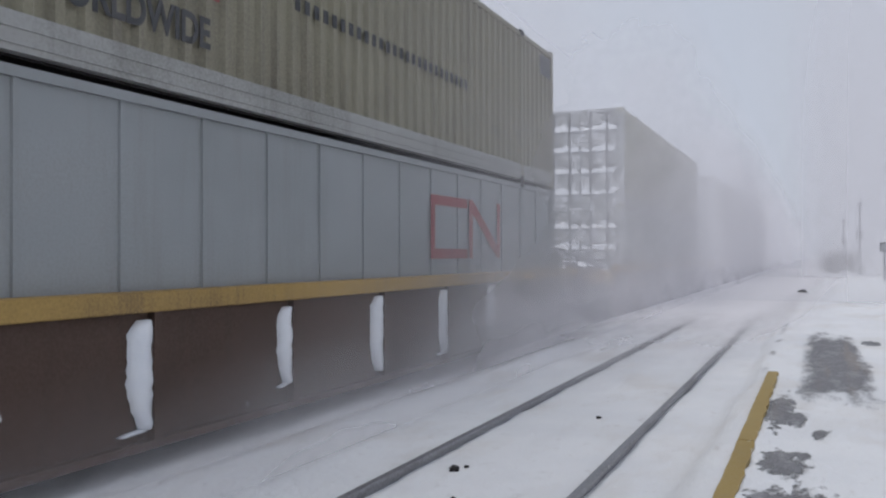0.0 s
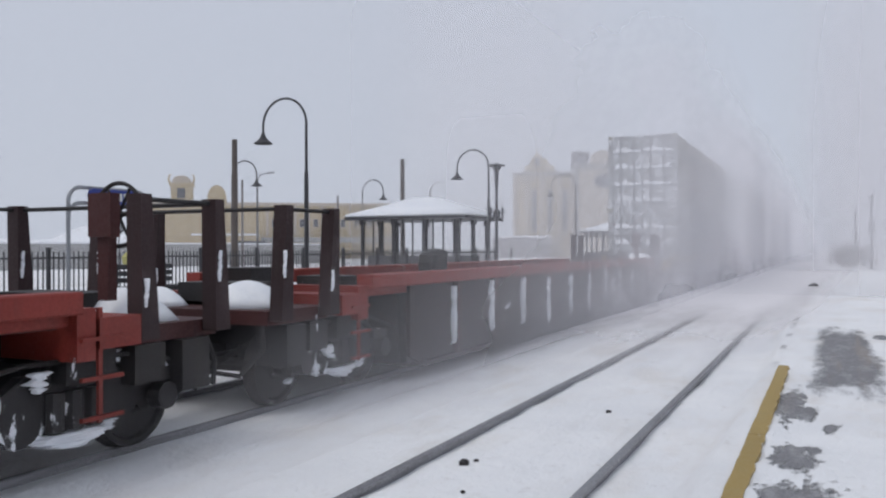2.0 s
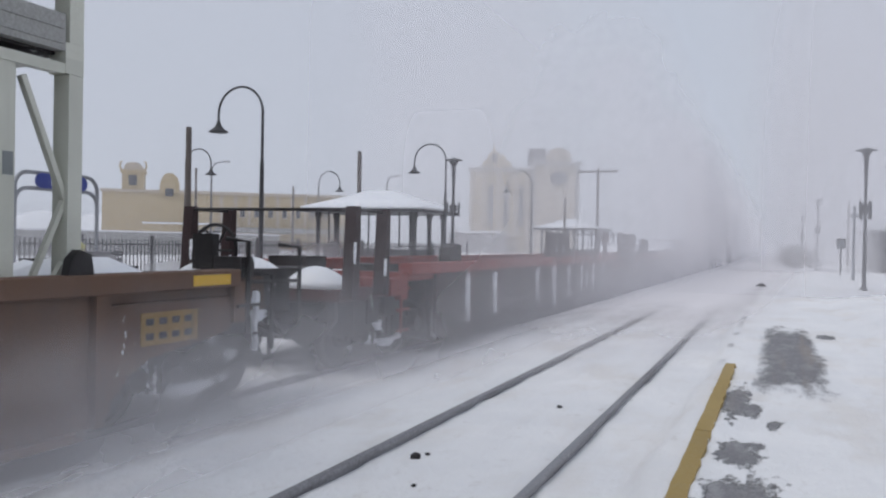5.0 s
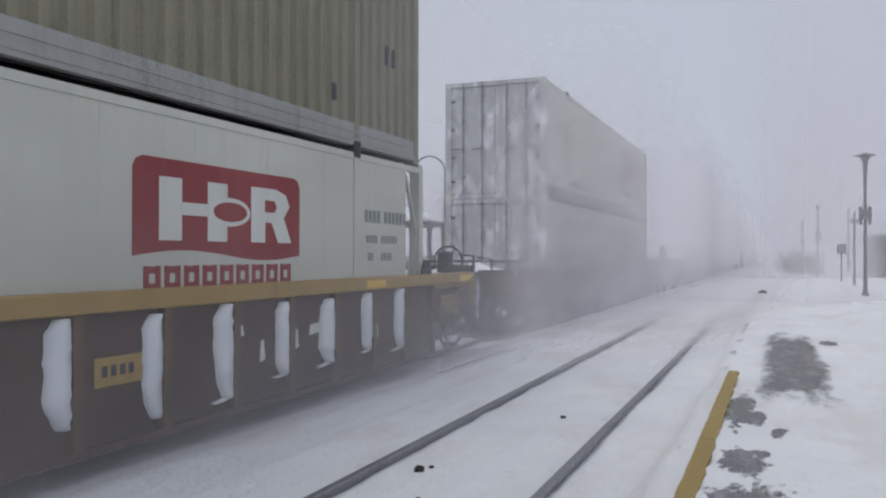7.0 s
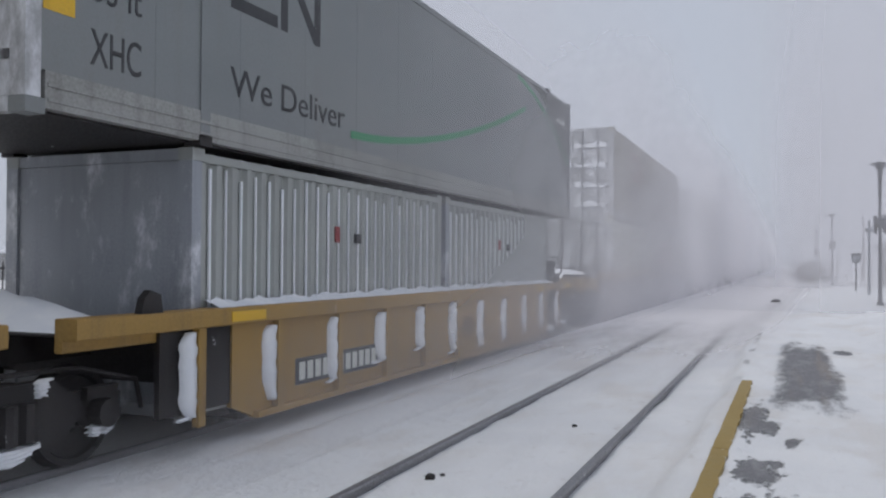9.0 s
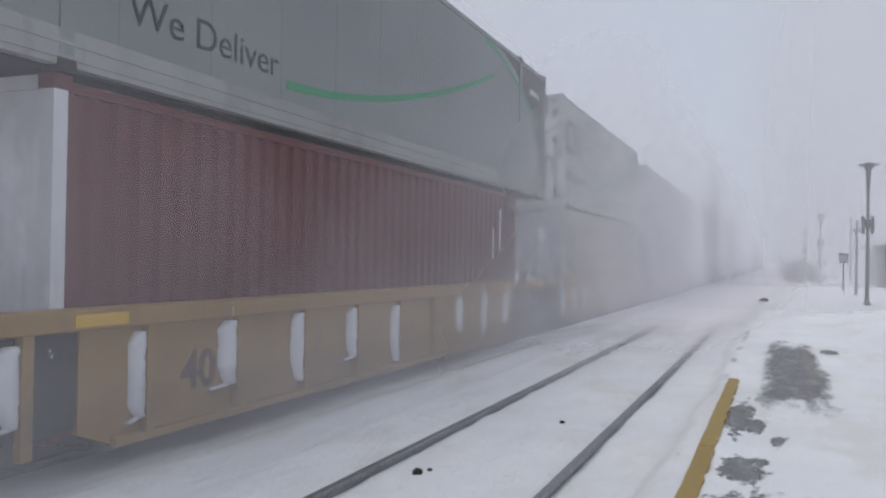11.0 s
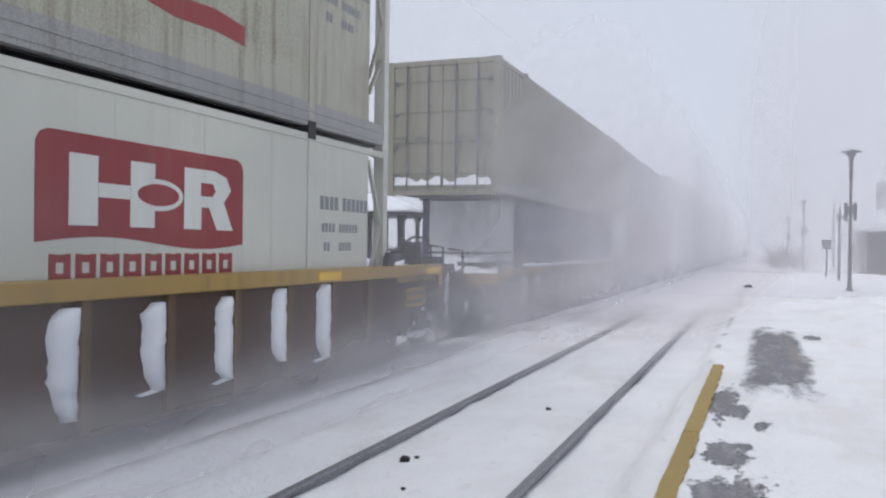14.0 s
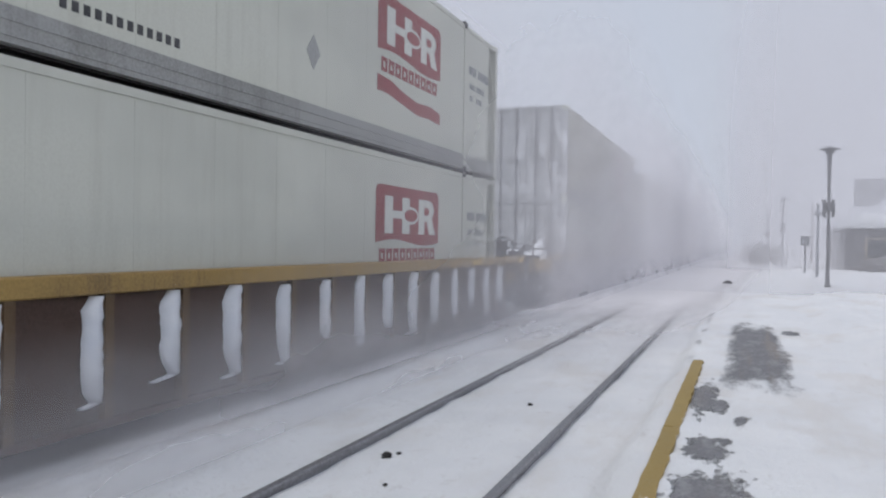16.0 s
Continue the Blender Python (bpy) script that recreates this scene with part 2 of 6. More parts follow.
def tube(bm, pts, r, sides=8, r_end=None):
    """A round bar through the points, closed at both ends."""
    pts = [Vector(p) for p in pts]
    rings = []
    for i, p in enumerate(pts):
        d = (pts[min(i + 1, len(pts) - 1)] - pts[max(i - 1, 0)]).normalized()
        a = d.orthogonal().normalized() if not rings else None
        if rings:
            a = (last - d * last.dot(d)).normalized()
        last = a
        b = d.cross(a)
        k = r if r_end is None else r + (r_end - r) * i / (len(pts) - 1)
        rings.append([bm.verts.new(p + (a * math.cos(q) + b * math.sin(q)) * k) for q in (2 * math.pi * j / sides for j in range(sides))])
    for s, e in zip(rings, rings[1:]):
        for j in range(sides):
            bm.faces.new((s[j], s[(j + 1) % sides], e[(j + 1) % sides], e[j]))
    bm.faces.new(rings[0][::-1])
    bm.faces.new(rings[-1])


def slab(bm, outline, x0, x1):
    """A plate with an outline in (y, z), from x0 to x1."""
    a = [bm.verts.new((x0, y, z)) for y, z in outline]
    b = [bm.verts.new((x1, y, z)) for y, z in outline]
    n = len(outline)
    bm.faces.new(a[::-1])
    bm.faces.new(b)
    for i in range(n):
        bm.faces.new((a[i], a[(i + 1) % n], b[(i + 1) % n], b[i]))


def lathe(bm, profile, c=(0, 0, 0), sides=16):
    """A turned shape: profile of (radius, z)."""
    rings = [[bm.verts.new((c[0] + r * math.cos(2 * math.pi * j / sides), c[1] + r * math.sin(2 * math.pi * j / sides), c[2] + z))
              for j in range(sides)] for r, z in profile]
    for s, e in zip(rings, rings[1:]):
        for j in range(sides):
            bm.faces.new((s[j], s[(j + 1) % sides], e[(j + 1) % sides], e[j]))
    bm.faces.new(rings[0][::-1])
    bm.faces.new(rings[-1])


def ob_mesh(name, bm, material, smooth=False):
    bmesh.ops.recalc_face_normals(bm, faces=bm.faces)
    me = bpy.data.meshes.new(name)
    bm.to_mesh(me)
    bm.free()
    me.materials.append(material)
    if smooth:
        me.shade_smooth()
    return new(name, me)


def part(name, bm, material, parent, label="", smooth=False):
    ob = ob_mesh(name, bm, material, smooth)
    ob.parent = parent
    if label:
        ob["label"] = label
    return ob


def simple(name, material, parent, *boxes, label=""):
    bm = bmesh.new()
    for b in boxes:
        box(bm, *b)
    return part(name, bm, material, parent, label)


def each(name, material, parent, *boxes, label=""):
    """One part for every box."""
    return [simple(name, material, parent, b, label=label) for b in boxes]


def again(ob, parent, loc=(0, 0, 0), rz=0):
    """One more part on the same mesh."""
    o = new(ob.name.split(".")[0], ob.data)
    o.parent, o.location = parent, loc
    o.rotation_euler = (0, 0, rz)
    return o


def lettering(name, words, size, material, parent, y, z, x, wide=None, bold=0.0):
    """Raised letters on a wall that faces +x."""
    cu = bpy.data.curves.new(name, "FONT")
    cu.body, cu.size, cu.extrude = words, size, 0.002
    cu.offset = bold
    tmp = bpy.data.objects.new(name, cu)
    scene.collection.objects.link(tmp)
    me = bpy.data.meshes.new_from_object(tmp.evaluated_get(bpy.context.evaluated_depsgraph_get()))
    bpy.data.objects.remove(tmp)
    k = 1.0
    if wide:
        k = wide / max(v.co.x for v in me.vertices)
    for v in me.vertices:
        v.co = (x + v.co.z, y + v.co.x * k, z + v.co.y)
    me.materials.clear()
    me.materials.append(material)
    ob = new(name, me)
    ob.parent = parent
    return ob


def lump(bm, y, z0, z1, x, w, d, seed, rag=0.2):
    """Wind-driven snow stuck to an upright: a ragged strip, wide in its upper half."""
    rnd = random.Random(seed)
    n = 13
    rings = []
    for i in range(n):
        q = i / (n - 1)
        z = z1 + (z0 - z1) * q
        k = (1 - 0.6 * max(0, (q - 0.7) / 0.3)) * (0.8 + 0.2 * math.sin(3 * q + seed)) * rnd.uniform(1 - rag, 1 + rag * 0.5)
        s = y + rnd.uniform(-0.25, 0.25) * rag * w - 0.02 * q
        rings.append([bm.verts.new((x + dx * d * rnd.uniform(0.85, 1.1), s + dy * w * k / 2, z)) for dx, dy in ((0, -1), (0.7, -0.75), (1, 0.1), (0.7, 0.8), (0, 1))])
    for s, e in zip(rings, rings[1:]):
        for j in range(4):
            bm.faces.new((s[j], s[j + 1], e[j + 1], e[j]))
    bm.faces.new(rings[0])
    bm.faces.new(rings[-1][::-1])


def packed_strip(bm, y, z0, z1, x, w, d, seed, rag=0.15):
    """Snow packed into the corner before a post: straight against the post at y, ragged on its free side, with a thin tail on the sill."""
    k = random.Random(seed)
    n = 17
    rings = []
    drift, notch = k.uniform(0.15, 0.45), k.uniform(0.25, 0.8)
    for i in range(n):
        q = i / (n - 1)
        z = z1 + (z0 - z1) * q
        wide = w * (1 - 0.55 * max(0.0, (q - 1 + drift) / drift) ** 1.6) * (0.55 + 0.45 * min(1.0, q * 9)) * k.uniform(1 - 0.5 * rag, 1 + 0.2 * rag)
        if rag > 0.3 and abs(q - notch) < 0.07:
            wide *= 0.5
        a = k.uniform(0.8, 1.1) * d
        rings.append([bm.verts.new(p) for p in ((x, y - wide, z), (x + a * 0.55, y - wide * 0.93, z), (x + a * 0.95, y - wide * 0.55, z), (x + a * 0.9, y - 0.012 * k.random() - 0.006, z), (x, y, z))])
    for s, e in zip(rings, rings[1:]):
        for j in range(4):
            bm.faces.new((s[j], s[j + 1], e[j + 1], e[j]))
    bm.faces.new(rings[0])
    bm.faces.new(rings[-1][::-1])
    if k.random() < 0.6:
        far, low = y - w * k.uniform(1.1, 1.7), z0 - k.uniform(0.0, 0.03)
        slab(bm, [(y - w * 0.30, z0 + 0.014), (far + 0.06, low + 0.004), (far, low - 0.008), (far + 0.05, low - 0.018), (y - w * 0.2, z0 - 0.014)], x, x + d * 0.6)


# ---- ground ----
def smooth_step(a, b, v):
    q = np.clip((v - a) / (b - a), 0, 1)
    return q * q * (3 - 2 * q)


def ground():
    xs = np.concatenate([[-2500, -600, -200, -110, -70, -45, -30, -22, -16, -13, -11], np.arange(-10, -4.5, 0.25), np.arange(-4.5, 3.4, 0.09),
                         np.arange(3.4, 9, 0.3), [10, 13, 18, 26, 40, 70, 120, 300, 2500]])
    ys = np.concatenate([[-2500, -300, -60, -25, -12, -6, -2], np.arange(0, 30, 0.2), np.arange(30, 70, 0.7), np.arange(70, 140, 3), [160, 200, 300, 600, 2500]])
    X, Y = np.meshgrid(xs, ys)
    wob = np.zeros_like(X)
    for a, b, c, w in ((1.7, 0.6, 0.3, 0.5), (0.5, 1.9, 1.1, 0.3), (3.9, 1.3, 2.0, 0.2), (2.3, 4.1, 0.7, 0.2)):
        wob += w * np.sin(a * X + c + np.sin(b * Y * 0.7 + a)) * np.cos(b * Y + 1.3 * np.sin(X * a * 0.4))
    z = -0.055 + 0.012 * wob
    near = np.minimum(abs(X + 3.13), abs(X + 1.625))
    z -= 0.03 * np.exp(-(near / 0.10) ** 2)
    for rx in (-7.2, -5.7):
        z -= 0.03 * np.exp(-((X - rx) / 0.15) ** 2)
    edge = -0.86 + 0.03 * np.sin(Y * 1.7) + 0.03 * np.sin(Y * 0.53 + 1)
    z += 0.172 * smooth_step(edge - 0.12, edge + 0.10, X) + 0.004 * wob * (X > -0.8)
    bank = 2.0 + 0.25 * np.sin(Y * 0.21) + 0.1 * np.sin(Y * 0.9)
    z += smooth_step(bank - 0.5, bank + 0.3, X) * (0.14 + 0.05 * wob) * smooth_step(6, 16, Y)
    z += 0.50 * smooth_step(-9.3, -9.9, X)
    for j, y in enumerate(ys):
        if 0 <= y < 60:
            for i, x in enumerate(xs):
                if -4.6 < x < 9:
                    k = 0.020 if x < -0.8 else 0.040 + 0.035 * (x > 1.4)
                    z[j, i] += k * noise.fractal((x * 2.2, y * 1.5, 0.0), 1.0, 2.1, 4)
    me = bpy.data.meshes.new("ground")
    w = len(xs)
    faces = [(j * w + i, j * w + i + 1, (j + 1) * w + i + 1, (j + 1) * w + i) for j in range(len(ys) - 1) for i in range(w - 1)]
    me.from_pydata(np.stack([X, Y, z], -1).reshape(-1, 3).tolist(), [], faces)
    me.materials.append(M_GROUND)
    me.shade_smooth()
    return tagged(new("ground", me), "wind-packed snow over tracks and platform with bare asphalt", "ground", kind="structure")


ground()


def rail(x):
    """A rail: foot, web and a rounded head, showing above the snow."""
    bm = bmesh.new()
    prof = [(-0.036, -0.012), (-0.028, 0), (0.028, 0), (0.036, -0.012), (0.036, -0.035), (0.012, -0.045), (0.012, -0.13), (0.07, -0.15), (-0.07, -0.15),
            (-0.012, -0.13), (-0.012, -0.045), (-0.036, -0.035)]
    ys = [-60 + 4 * i for i in range(90)]
    rows = [[bm.verts.new((x + px + 0.004 * math.sin(y * 0.7), y, pz)) for px, pz in prof] for y in ys]
    for s, e in zip(rows, rows[1:]):
        for j in range(len(prof)):
            bm.faces.new((s[j], s[(j + 1) % len(prof)], e[(j + 1) % len(prof)], e[j]))
    return tagged(ob_mesh("rail", bm, M_RAIL), "dark steel rail half buried in drifted snow", "rail", "rails of the two tracks", "structure")


for x in (-3.13, -1.625, -7.203, -5.697):
    rail(x)


def platform_edge():
    root = tagged(new("platform_edge"), "yellow painted platform edge strip partly covered by snow", "platform edge", kind="structure")
    rnd = random.Random(4)
    for y0, y1 in ((-4.0, 1.9), (1.915, 7.55), (7.58, 12.15)):
        bm = bmesh.new()
        ys = np.linspace(y0, y1, 30)
        lo = [(-0.64 + rnd.uniform(-0.004, 0.004), y) for y in ys]
        hi = [(-0.50 + rnd.uniform(-0.014, 0.008), y) for y in ys]
        top = [[bm.verts.new((x, y, 0.150)) for x, y in side] for side in (lo, hi)]
        low = [[bm.verts.new((x, y, 0.05)) for x, y in side] for side in (lo, hi)]
        for i in range(29):
            bm.faces.new((top[0][i], top[1][i], top[1][i + 1], top[0][i + 1]))
            bm.faces.new((low[0][i], top[0][i], top[0][i + 1], low[0][i + 1]))
            bm.faces.new((top[1][i], low[1][i], low[1][i + 1], top[1][i + 1]))
        bm.faces.new((low[0][0], low[1][0], top[1][0], top[0][0]))
        bm.faces.new((low[0][-1], top[0][-1], top[1][-1], low[1][-1]))
        part("edge_slab", bm, M_EDGE, root)


platform_edge()


def clod(x, y, z, s, seed):
    rnd = random.Random(seed)
    bm = bmesh.new()
    bmesh.ops.create_icosphere(bm, subdivisions=2, radius=s)
    for v in bm.verts:
        v.co *= rnd.uniform(0.7, 1.15)
        v.co.z *= 0.6
    ob = ob_mesh("ballast_clod", bm, M_DARK)
    ob.location = (x, y, z)
    return tagged(ob, "small dark lump of ballast lying on the snow", "stone", "loose lumps")


clod(-2.76, 6.33, -0.035, 0.05, 1)
clod(-2.70, 6.45, -0.04, 0.025, 2)
clod(-2.45, 5.6, -0.045, 0.02, 3)
clod(-2.2, 9.0, -0.045, 0.035, 5)
clod(-0.63, 37.5, 0.15, 0.22, 6)


# ---- the train ----
SPEED, TRACK = 15.4, -6.45
moving = []


def on_train(ob, u, z=0.0):
    """Puts a thing on the train; u is its place along the train when the clip begins."""
    moving.append((ob, u, z))
    ob.location = (TRACK, u, z)
    return ob


def heap(bm, x, y, z, rx, ry, h, seed, lean=(0.0, 0.0), sharp=1.0):
    """A wind-shaped drift whose crest leans to one side."""
    k = random.Random(seed)
    edge = [(math.cos(a) * k.uniform(0.88, 1.06), math.sin(a) * k.uniform(0.88, 1.06)) for a in (2 * math.pi * i / 16 for i in range(16))]
    cx, cy = x + lean[0] * rx, y + lean[1] * ry
    top = bm.verts.new((cx, cy, z + h))
    rings = [[bm.verts.new((cx + (x + rx * a - cx) * q, cy + (y + ry * b - cy) * q, z + h * (1 - q ** (2 / sharp)) ** sharp)) for a, b in edge] for q in (0.12, 0.28, 0.46, 0.64, 0.82, 1.0)]
    for i in range(16):
        j = (i + 1) % 16
        bm.faces.new((top, rings[0][i], rings[0][j]))
        for m in range(5):
            bm.faces.new((rings[m][i], rings[m + 1][i], rings[m + 1][j], rings[m][j]))
    bm.faces.new(rings[-1][::-1])


def truck(parent, y):
    """A two-axle truck: side frames, springs, wheelsets and bearing caps."""
    t = new("truck")
    t.parent, t.location = parent, (0, y, 0)
    for s in (-1, 1):
        bm = bmesh.new()
        prof = [(-1.15, 0.50), (-1.15, 0.62), (-0.62, 0.68), (-0.42, 0.80), (0.42, 0.80), (0.62, 0.68), (1.15, 0.62), (1.15, 0.50), (0.72, 0.46), (0.5, 0.28), (-0.5, 0.28), (-0.72, 0.46)]
        x = s * 0.98
        slab(bm, prof, min(x, x + s * 0.11), max(x, x + s * 0.11))
        part("side_frame", bm, M_FRAME, t)
        bm = bmesh.new()
        for q in (-0.18, 0.0, 0.18):
            tube(bm, [(s * 1.12, q, 0.36), (s * 1.12, q, 0.66)], 0.075, 8)
        part("spring", bm, M_WHEEL, t)
        bm = bmesh.new()
        k = random.Random(int(y * 31) + s)
        lump(bm, 0.0, 0.22, 0.34, s * 1.08, 0.7, 0.12, int(y * 7) + s)
        part("snow", bm, M_SNOW, t, "packed snow")
        for i in range(7 if s > 0 else 0):
            bm = bmesh.new()
            q, z = k.uniform(-1.1, 1.1), k.choice((0.28, 0.47, 0.63, 0.68, 0.82))
            lump(bm, q, z, z + k.uniform(0.05, 0.16), s * k.uniform(1.05, 1.12), k.uniform(0.07, 0.30), 0.07, int(y * 7) + i, 0.6)
            part("snow_bit", bm, M_SNOW, t)
    for a in (-0.89, 0.89):
        bm = bmesh.new()
        tube(bm, [(-0.95, a, 0.42), (0.95, a, 0.42)], 0.08, 8)
        part("axle", bm, M_WHEEL, t)
        for s in (-1, 1):
            bm = bmesh.new()
            w = [(0.70, 0.44), (0.73, 0.43), (0.76, 0.42), (0.84, 0.415), (0.84, 0.36), (0.80, 0.34), (0.80, 0.14), (0.84, 0.10), (0.84, 0.0)]
            ring = [[bm.verts.new((s * px, a + r * math.cos(q), 0.42 + r * math.sin(q))) for px, r in w] for q in (2 * math.pi * i / 22 for i in range(22))]
            for i in range(22):
                for j in range(len(w) - 1):
                    p = [ring[i][j], ring[i][j + 1], ring[(i + 1) % 22][j + 1], ring[(i + 1) % 22][j]]
                    bm.faces.new(p)
            bmesh.ops.remove_doubles(bm, verts=bm.verts, dist=1e-4)
            part("wheel", bm, M_WHEEL, t)
            bm = bmesh.new()
            tube(bm, [(s * 1.10, a, 0.48), (s * 1.24, a, 0.48)], 0.12, 10)
            part("bearing_cap", bm, M_WHEEL, t)
    for s in (-1, 1):
        each("brake_shoe", M_DARK, t, *[(*sorted((s * 0.70, s * 0.90)), a - 0.06, a + 0.06, 0.30, 0.62) for a in (-0.40, 0.40)])
        each("bearing_adapter", M_DARK, t, *[(*sorted((s * 1.092, s * 1.16)), a - 0.17, a + 0.17, 0.60, 0.70) for a in (-0.89, 0.89)])
        bm = bmesh.new()
        tube(bm, [(s * 1.14, -1.25, 0.78), (s * 1.17, -0.5, 0.90), (s * 1.17, 0.6, 0.88), (s * 1.12, 1.3, 0.70), (s * 1.0, 1.5, 0.42)], 0.022, 6)
        tube(bm, [(s * 0.6, -0.45, 0.40), (s * 0.6, 0.45, 0.40)], 0.04, 6)
        part("brake_rod", bm, M_DARK, t)
    simple("bolster", M_DARK, t, (-0.95, 0.95, -0.2, 0.2, 0.55, 0.80))
    return t


def brake_wheel(parent, x, y, z, material):
    root = simple("brake_stand", material, parent, (x - 0.06, x + 0.06, y - 0.12, y - 0.02, 1.3, z + 0.1), (x - 0.13, x + 0.13, y - 0.16, y - 0.05, z - 0.2, z + 0.18))
    bm = bmesh.new()
    ring = [(x + 0.28 * math.cos(q), y + 0.06, z + 0.28 * math.sin(q)) for q in (2 * math.pi * i / 24 for i in range(25))]
    tube(bm, ring, 0.02, 6)
    for i in range(6):
        q = math.pi * i / 3
        tube(bm, [(x, y + 0.06, z), (x + 0.28 * math.cos(q), y + 0.06, z + 0.28 * math.sin(q))], 0.014, 5)
    tube(bm, [(x, y - 0.06, z), (x, y + 0.08, z)], 0.04, 8)
    part("brake_wheel", bm, M_DARK, root)


def well_car(u, half, truck_at, end, rib, sill, sheet, ribm, label, posts=False, shared=(False, False), dark_end=0.0, snow_w=0.24, number=None, num_y=0.0, mark_y=None, top=1.44, phase=None, fittings=True):
    """A well car: two deep sides with a top sill and ribs, floor, end platforms, couplers and trucks. Its snow clings to the ribs."""
    car = tagged(new("well_car"), label, "rail car", "cars of the freight train")
    side = min(half, truck_at - 1.35)
    for s in (-1, 1):
        a, b = (1.30, 1.45) if s > 0 else (-1.45, -1.30)
        bm = bmesh.new()
        reach = half if s > 0 or posts or dark_end else side + 0.15
        box(bm, a, b, -reach, reach, top - 0.17, top)
        box(bm, min(s * 1.22, s * 1.30), max(s * 1.22, s * 1.30), -reach, reach, top - 0.27, top)
        if reach < half:
            each("end_sill", M_DARK, car, (a, b, reach + 0.003, half, top - 0.35, top - 0.12), (a, b, -half, -reach - 0.003, top - 0.35, top - 0.12))
        bmesh.ops.bevel(bm, geom=[e for e in bm.edges if abs(e.verts[0].co.y - e.verts[1].co.y) > 5], offset=0.012, segments=1, affect="EDGES")
        part("top_sill", bm, sill, car)
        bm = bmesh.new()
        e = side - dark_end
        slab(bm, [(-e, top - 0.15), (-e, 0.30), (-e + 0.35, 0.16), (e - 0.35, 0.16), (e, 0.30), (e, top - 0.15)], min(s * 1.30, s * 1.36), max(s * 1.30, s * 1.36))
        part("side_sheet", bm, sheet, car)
        if dark_end:
            for d in (-1, 1):
                bm = bmesh.new()
                y0, y1 = sorted((d * (e + 0.003), d * side))
                slab(bm, [(y0, top - 0.18), (y0, 0.34), (y1, 0.34), (y1, top - 0.18)], min(s * 1.28, s * 1.34), max(s * 1.28, s * 1.34))
                part("end_web", bm, M_DARK, car)
        simple("bottom_sill", sheet, car, (*sorted((s * 1.303, s * 1.43)), -e + 0.36, e - 0.36, 0.14, 0.21))
    if truck_at == 9.9:
        for d in (-1, 1):
            plate = [(side + 0.003, 0.34), (8.80, 0.56), (9.05, 0.68), (9.45, 0.73), (9.9, 0.78), (half, 0.84), (half, top - 0.275), (side + 0.003, top - 0.275)]
            bm = bmesh.new()
            slab(bm, [(d * y, z) for y, z in plate][::d], 1.28, 1.335)
            plate = part("end_plate", bm, sheet, car)
            if d > 0:
                each("notice_panel", M_CARYELLOW, plate, (1.3355, 1.340, 8.92, 9.68, 0.79, 1.08))
                each("notice_bar", M_LOGO_DARK, plate, *[(1.3405, 1.343, 8.98 + i * 0.17, 9.08 + i * 0.17, z, z + 0.06) for i in range(4) for z in (0.84, 0.97)])
    n = int(side / rib)
    post_bm = bmesh.new()
    slab(post_bm, [(-0.05, top - 0.173), (-0.05, 0.212), (0.05, 0.212), (0.05, top - 0.173)], 1.361, 1.44)
    first = None
    for i in range(-n, n + 1):
        y = i * rib + (rib * 0.1 if phase is None else phase)
        if u == -212.15 and i > 0:
            y += 0.24
        if abs(y) > side - 0.15:
            continue
        if first is None:
            first = part("side_post", post_bm, ribm, car)
            first.location.y = y
        else:
            again(first, car, (0, y, 0))
        again(first, car, (0, y, 0), math.pi)
        if snow_w:
            k = random.Random(int(u * 10) + i)
            if k.random() < 0.9:
                bm = bmesh.new()
                packed_strip(bm, y - 0.052, k.uniform(0.26, 0.50), top - k.uniform(0.18, 0.24), 1.362, snow_w * k.uniform(0.75, 1.15), 0.075, int(u) * 31 + i, 0.6 if posts else 0.2)
                part("post_snow", bm, M_SNOW, car, "white wind-driven snow stuck to a side post", True)
    simple("well_floor", M_DARK, car, (-1.29, 1.29, -e + 0.2, e - 0.2, 0.14, 0.20))
    for d in (-1, 1):
        # bulkhead that closes the well, sloping up to the end platform
        bm = bmesh.new()
        slab(bm, [(d * (e - 0.2), 0.20), (d * e, 0.20), (d * (side + 0.1), 1.14), (d * (side - 0.1), 1.14)], -1.2, 1.2)
        part("bulkhead", bm, M_DARK, car)
        joined = shared[0] if d < 0 else shared[1]
        plat = end if not joined else truck_at + 0.1
        bm = bmesh.new()
        y0, y1 = sorted((d * side, d * (plat - 0.9 if not joined else plat)))
        box(bm, -0.55, 0.55, y0, y1, 0.88, 1.14)
        box(bm, -1.2, 1.2, *sorted((d * (side + 0.12), d * (half - 0.02))), 1.142, 1.16)
        part("end_platform", bm, M_DARK, car)
        if not joined:
            bm = bmesh.new()
            box(bm, -1.30, 1.38, *sorted((d * (half + 0.003), d * (half + 0.18))), 0.90, top - 0.13)
            part("end_beam", bm, sill, car)
            bm = bmesh.new()
            tube(bm, [(0, d * (plat - 0.9), 0.86), (0, d * (plat - 0.15), 0.86)], 0.09, 8)
            box(bm, -0.15, 0.15, *sorted((d * (plat - 0.25), d * (plat - 0.01))), 0.70, 1.02)
            part("coupler", bm, M_DARK, car)
            bm = bmesh.new()
            tube(bm, [(0.35, d * (half + 0.2), 0.85), (0.38, d * (plat - 0.5), 0.50), (0.28, d * (plat - 0.05), 0.62)], 0.03, 6)
            part("air_hose", bm, M_DARK, car)
            simple("ladder", sill if posts else M_DARK, car, *[(1.385, 1.42, *sorted((d * (half + 0.02), d * (half + 0.42))), z, z + 0.03) for z in (0.45, 0.75, 1.05)],
                   (1.36, 1.385, *sorted((d * (half + 0.20), d * (half + 0.24))), 0.42, 1.3))
